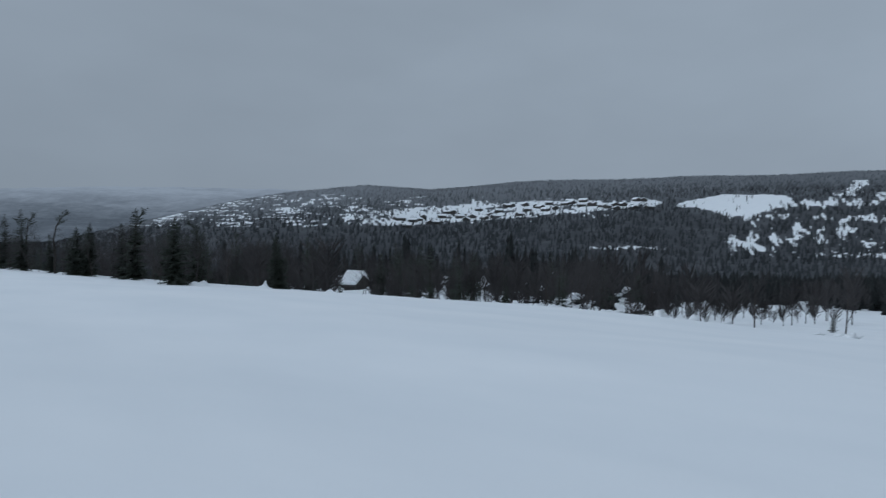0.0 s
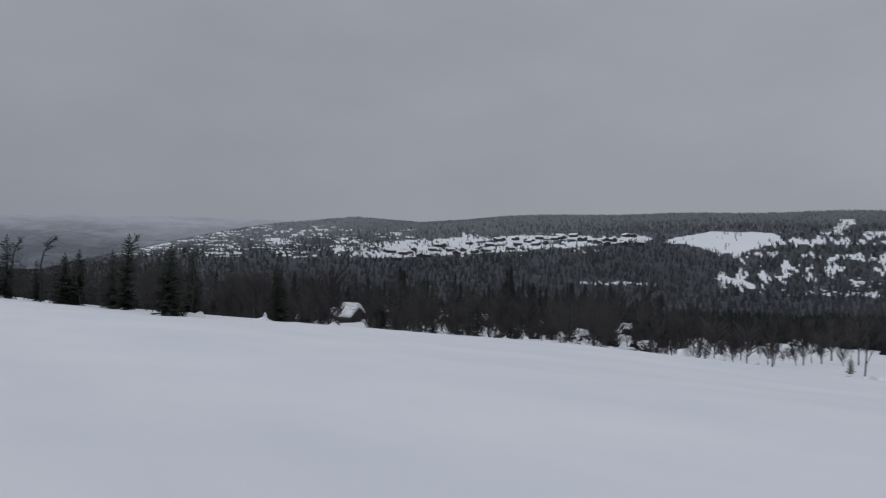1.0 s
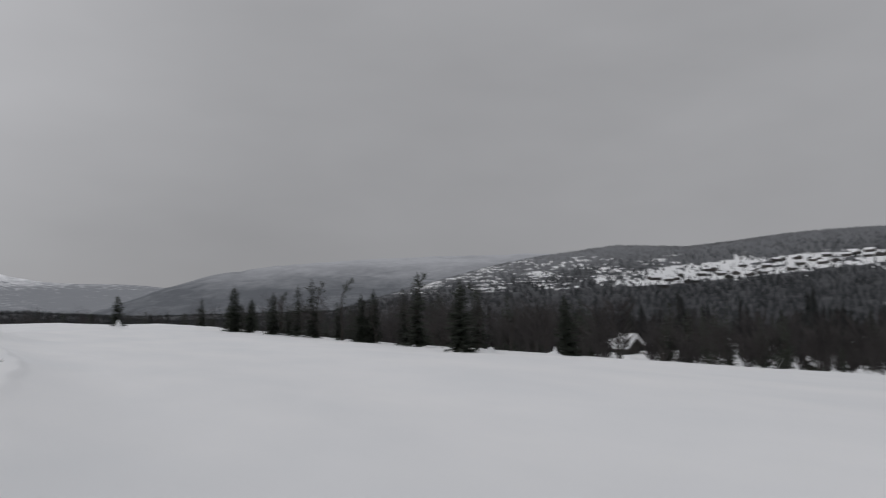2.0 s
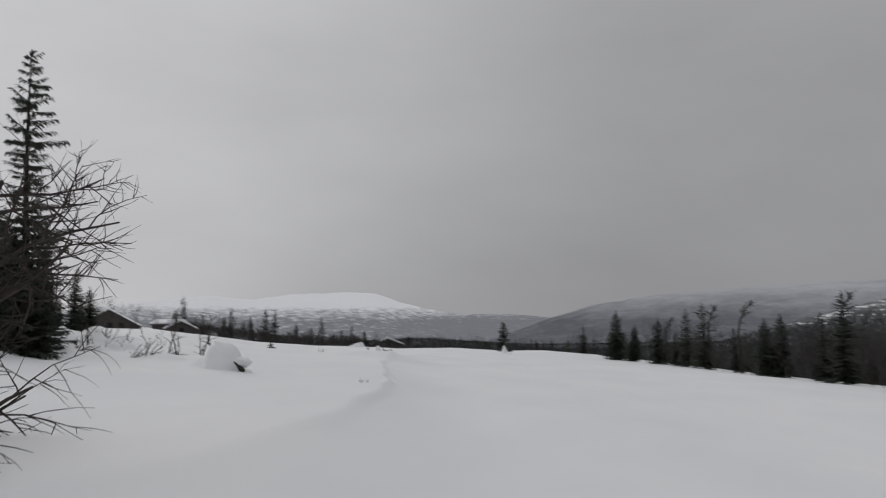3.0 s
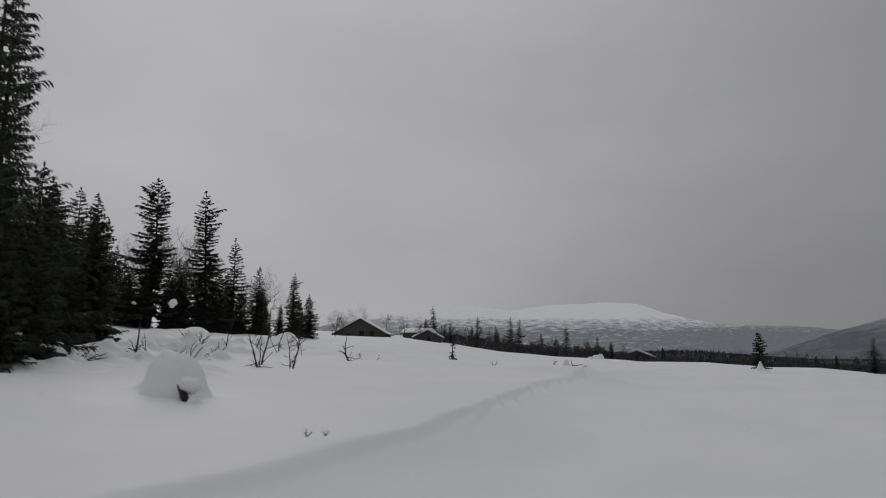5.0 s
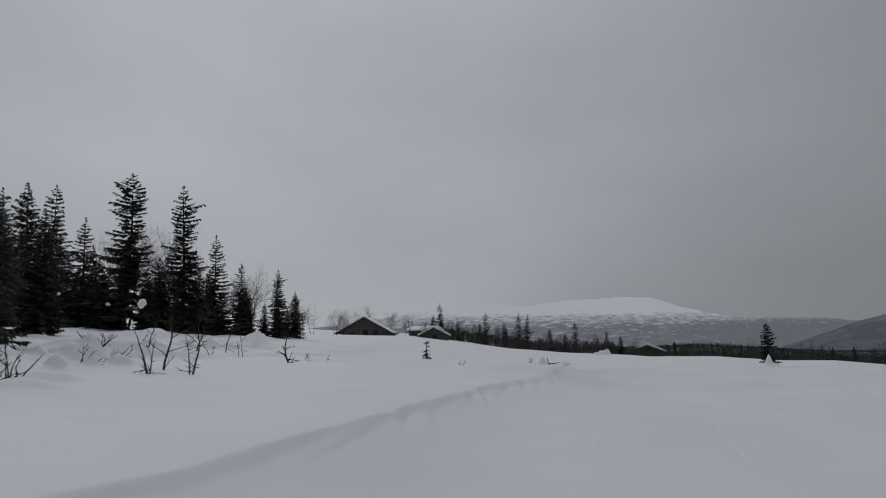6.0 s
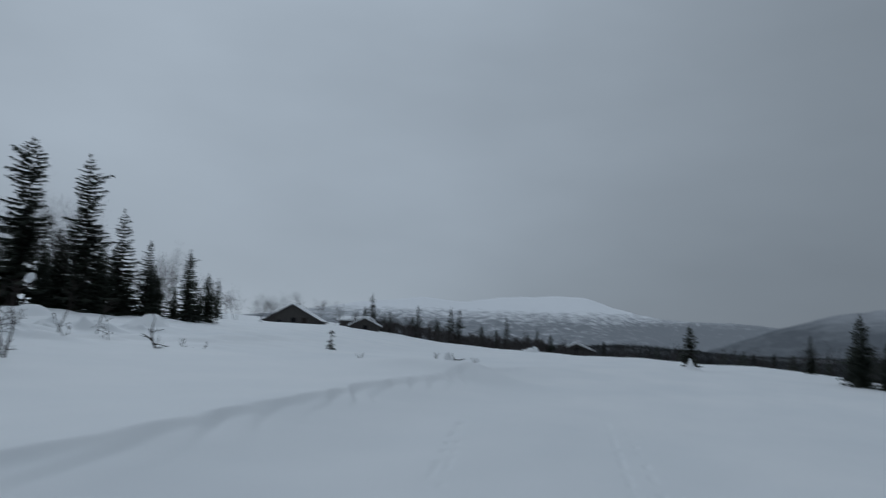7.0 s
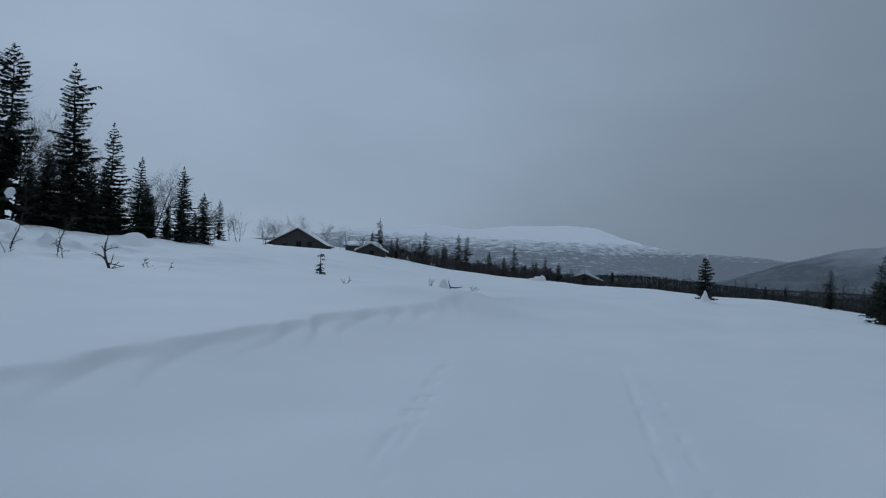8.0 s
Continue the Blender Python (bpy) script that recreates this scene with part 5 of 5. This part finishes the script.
def snowy_bushes():
    """Snow-laden bushes and rocks that gleam between the trunks below the crest."""
    r, v, f = random.Random(99), [], []
    for n in range(420):
        y = r.uniform(-15, 110)
        u = r.uniform(12, 120)
        x = float(np.interp(y, CREST_Y, CREST_X)) + u
        if math.degrees(math.atan2(-(x + 1), y - 4)) < -60:
            continue
        size = r.uniform(0.3, 0.65) * (0.7 + u / 110)
        lift = 0.42 * 27 * (1 - math.exp(-u / 150)) * r.uniform(0.0, 0.6)
        clump(v, f, n, x, y, ground_z(x, y) + lift, size * r.uniform(0.8, 1.8), size, size * r.uniform(0.4, 0.8), 0.4, 9, 6)
    for n in range(55):
        y = r.uniform(-8, 36)
        x = float(np.interp(y, CREST_Y, CREST_X)) + r.uniform(5, 16)
        if math.degrees(math.atan2(-(x + 1), y - 4)) > -47:
            continue
        size = r.uniform(0.16, 0.38)
        clump(v, f, 500 + n, x, y, ground_z(x, y) + 0.05, size * r.uniform(0.8, 1.7), size, size * r.uniform(0.4, 0.9), 0.6, 10, 7)
    tagged(new("snowy_bushes", mesh_from("snowy_bushes", v, f, SNOW, True)), "snow-laden bushes between the trees below the crest", "bushes", kind="stuff")


snowy_bushes()


def woods():
    r = np.random.RandomState(9)

    def places(n, rmin, rmax, a0, a1, keep, wide, tall):
        rr = np.sqrt(r.uniform(rmin ** 2, rmax ** 2, n))
        az = np.radians(r.uniform(a0, a1, n))
        x, y = -np.sin(az) * rr, 16 + np.cos(az) * rr
        ok = keep(x, y, r.uniform(0, 1, n))
        x, y = x[ok], y[ok]
        m = len(x)
        h = r.uniform(*tall, m) * (1 - 0.5 * smoothstep(1150, 1600, np.hypot(x, y)))
        return np.stack([x, y, height(x, y) - 0.3, h * r.uniform(*wide, m), h, r.uniform(0, 6.283, m)], -1)

    def valley(x, y, k):
        u = crest_beyond(x, y)
        az = np.degrees(np.arctan2(-(x + 1), y - 4))
        clearing = smoothstep(-57, -63, az) * smoothstep(190, 110, u)
        glades = smoothstep(0.2, 0.5, hummock(x, y)) * smoothstep(-14, -24, az) * smoothstep(330, 250, np.hypot(x, y - 16))
        lanes = lane(az) & (np.hypot(x + 1, y - 4) < 160)
        near_shed = smoothstep(12, 5, np.abs(np.hypot(x - 54.3, y - 78)))
        return (u > 42) & (k > 0.93 * clearing) & (k > 0.97 * glades) & (k > 0.85 * lanes) & (k > 2 * near_shed)

    def open_valley(x, y, k):
        return valley(x, y, k * 0.8)

    scatter("valley_spruces", "dense dark spruces on the valley floor", "trees", cone_tree(11, 7, 1), places(1800, 45, 190, -86, 34, open_valley, (0.13, 0.2), (4.0, 9.5)), FAR_NEEDLES)
    scatter("valley_spruces", "dense dark spruces on the valley floor", "trees", cone_tree(6, 6, 2), places(7400, 190, 430, -86, 34, open_valley, (0.13, 0.2), (4.0, 9.5)), FAR_NEEDLES)
    scatter("valley_birches", "bare grey birches on the valley floor", "trees", twig_tree(22, 2), places(7500, 45, 430, -86, 34, valley, (0.18, 0.28), (4.0, 7.5)), VALLEY_TWIGS)

    def thicket(n):
        k = r.uniform(0, 1, n) ** 0.8
        x, y = -90 + 78 * k + r.uniform(-4, 4, n), 199 - 52 * k + r.uniform(-5, 7, n)
        h = r.uniform(1.3, 3.4, n)
        return np.stack([x, y, height(x, y) - 0.2, h * r.uniform(0.25, 0.4, n), h, r.uniform(0, 6.283, n)], -1)

    scatter("birch_thicket", "low bare birch thicket along the edge behind the cabins", "bushes", twig_tree(48, 6, 0.025), thicket(420), TWIGS)
    scatter("birch_scrub", "bare birch scrub just below the crest", "bushes", twig_tree(64, 7, 0.016),
            places(1100, 20, 130, -80, -20, lambda x, y, k: (crest_beyond(x, y) > 3 + 5 * (np.degrees(np.arctan2(-(x + 1), y - 4)) < -40)) & (crest_beyond(x, y) < 60) & (k > 0.5 * smoothstep(-54, -62, np.degrees(np.arctan2(-(x + 1), y - 4)))) & ((np.abs(np.degrees(np.arctan2(-(x + 1), y - 4)) + 36.5) > 1.2) | (np.hypot(x + 1, y - 4) > 97)) & (k > 0.8 * lane(np.degrees(np.arctan2(-(x + 1), y - 4)))), (0.22, 0.34), (1.6, 4.2)), FAR_TWIGS)

    def hill(x, y, k):
        return (crest_beyond(x, y) > 70) & (k > openness(x, y) * 1.02)

    def thin(x, y, k):
        return (crest_beyond(x, y) > 70) & (k < 0.10 + 0.25 * openness(x, y))

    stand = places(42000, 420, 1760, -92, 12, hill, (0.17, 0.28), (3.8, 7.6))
    # choose the needle copy by how much haze is painted in
    haze_share = haze_amount(stand[:, 0], stand[:, 1], stand[:, 2]) + r.uniform(-0.15, 0.15, len(stand))
    for name, label, mat, ok in (("hill_spruces", "dark spruce woods on the far hillside", HILL_NEEDLES, haze_share < 0.3),
                                 ("hazed_spruces", "spruce woods higher on the far hillside, painted haze-grey", HAZED_NEEDLES, (haze_share >= 0.3) & (haze_share < 0.62)),
                                 ("pale_hazed_spruces", "spruce woods along the far ridge, painted pale with haze", PALE_HAZED_NEEDLES, haze_share >= 0.62)):
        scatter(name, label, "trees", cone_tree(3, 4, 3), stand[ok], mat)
    scatter("hill_birches", "thin grey birch woods on the far hillside", "trees", cone_tree(2, 3, 4), places(16000, 420, 1760, -92, 12, thin, (0.14, 0.24), (4.0, 8.0)), HILL_TWIGS)
    scatter("plain_spruces", "dark spruce woods on the far valley plain", "trees", cone_tree(2, 4, 5), places(16000, 430, 2300, -16, 40, lambda x, y, k: crest_beyond(x, y) > 70, (0.2, 0.34), (4.0, 7.0)), FAR_NEEDLES)


woods()
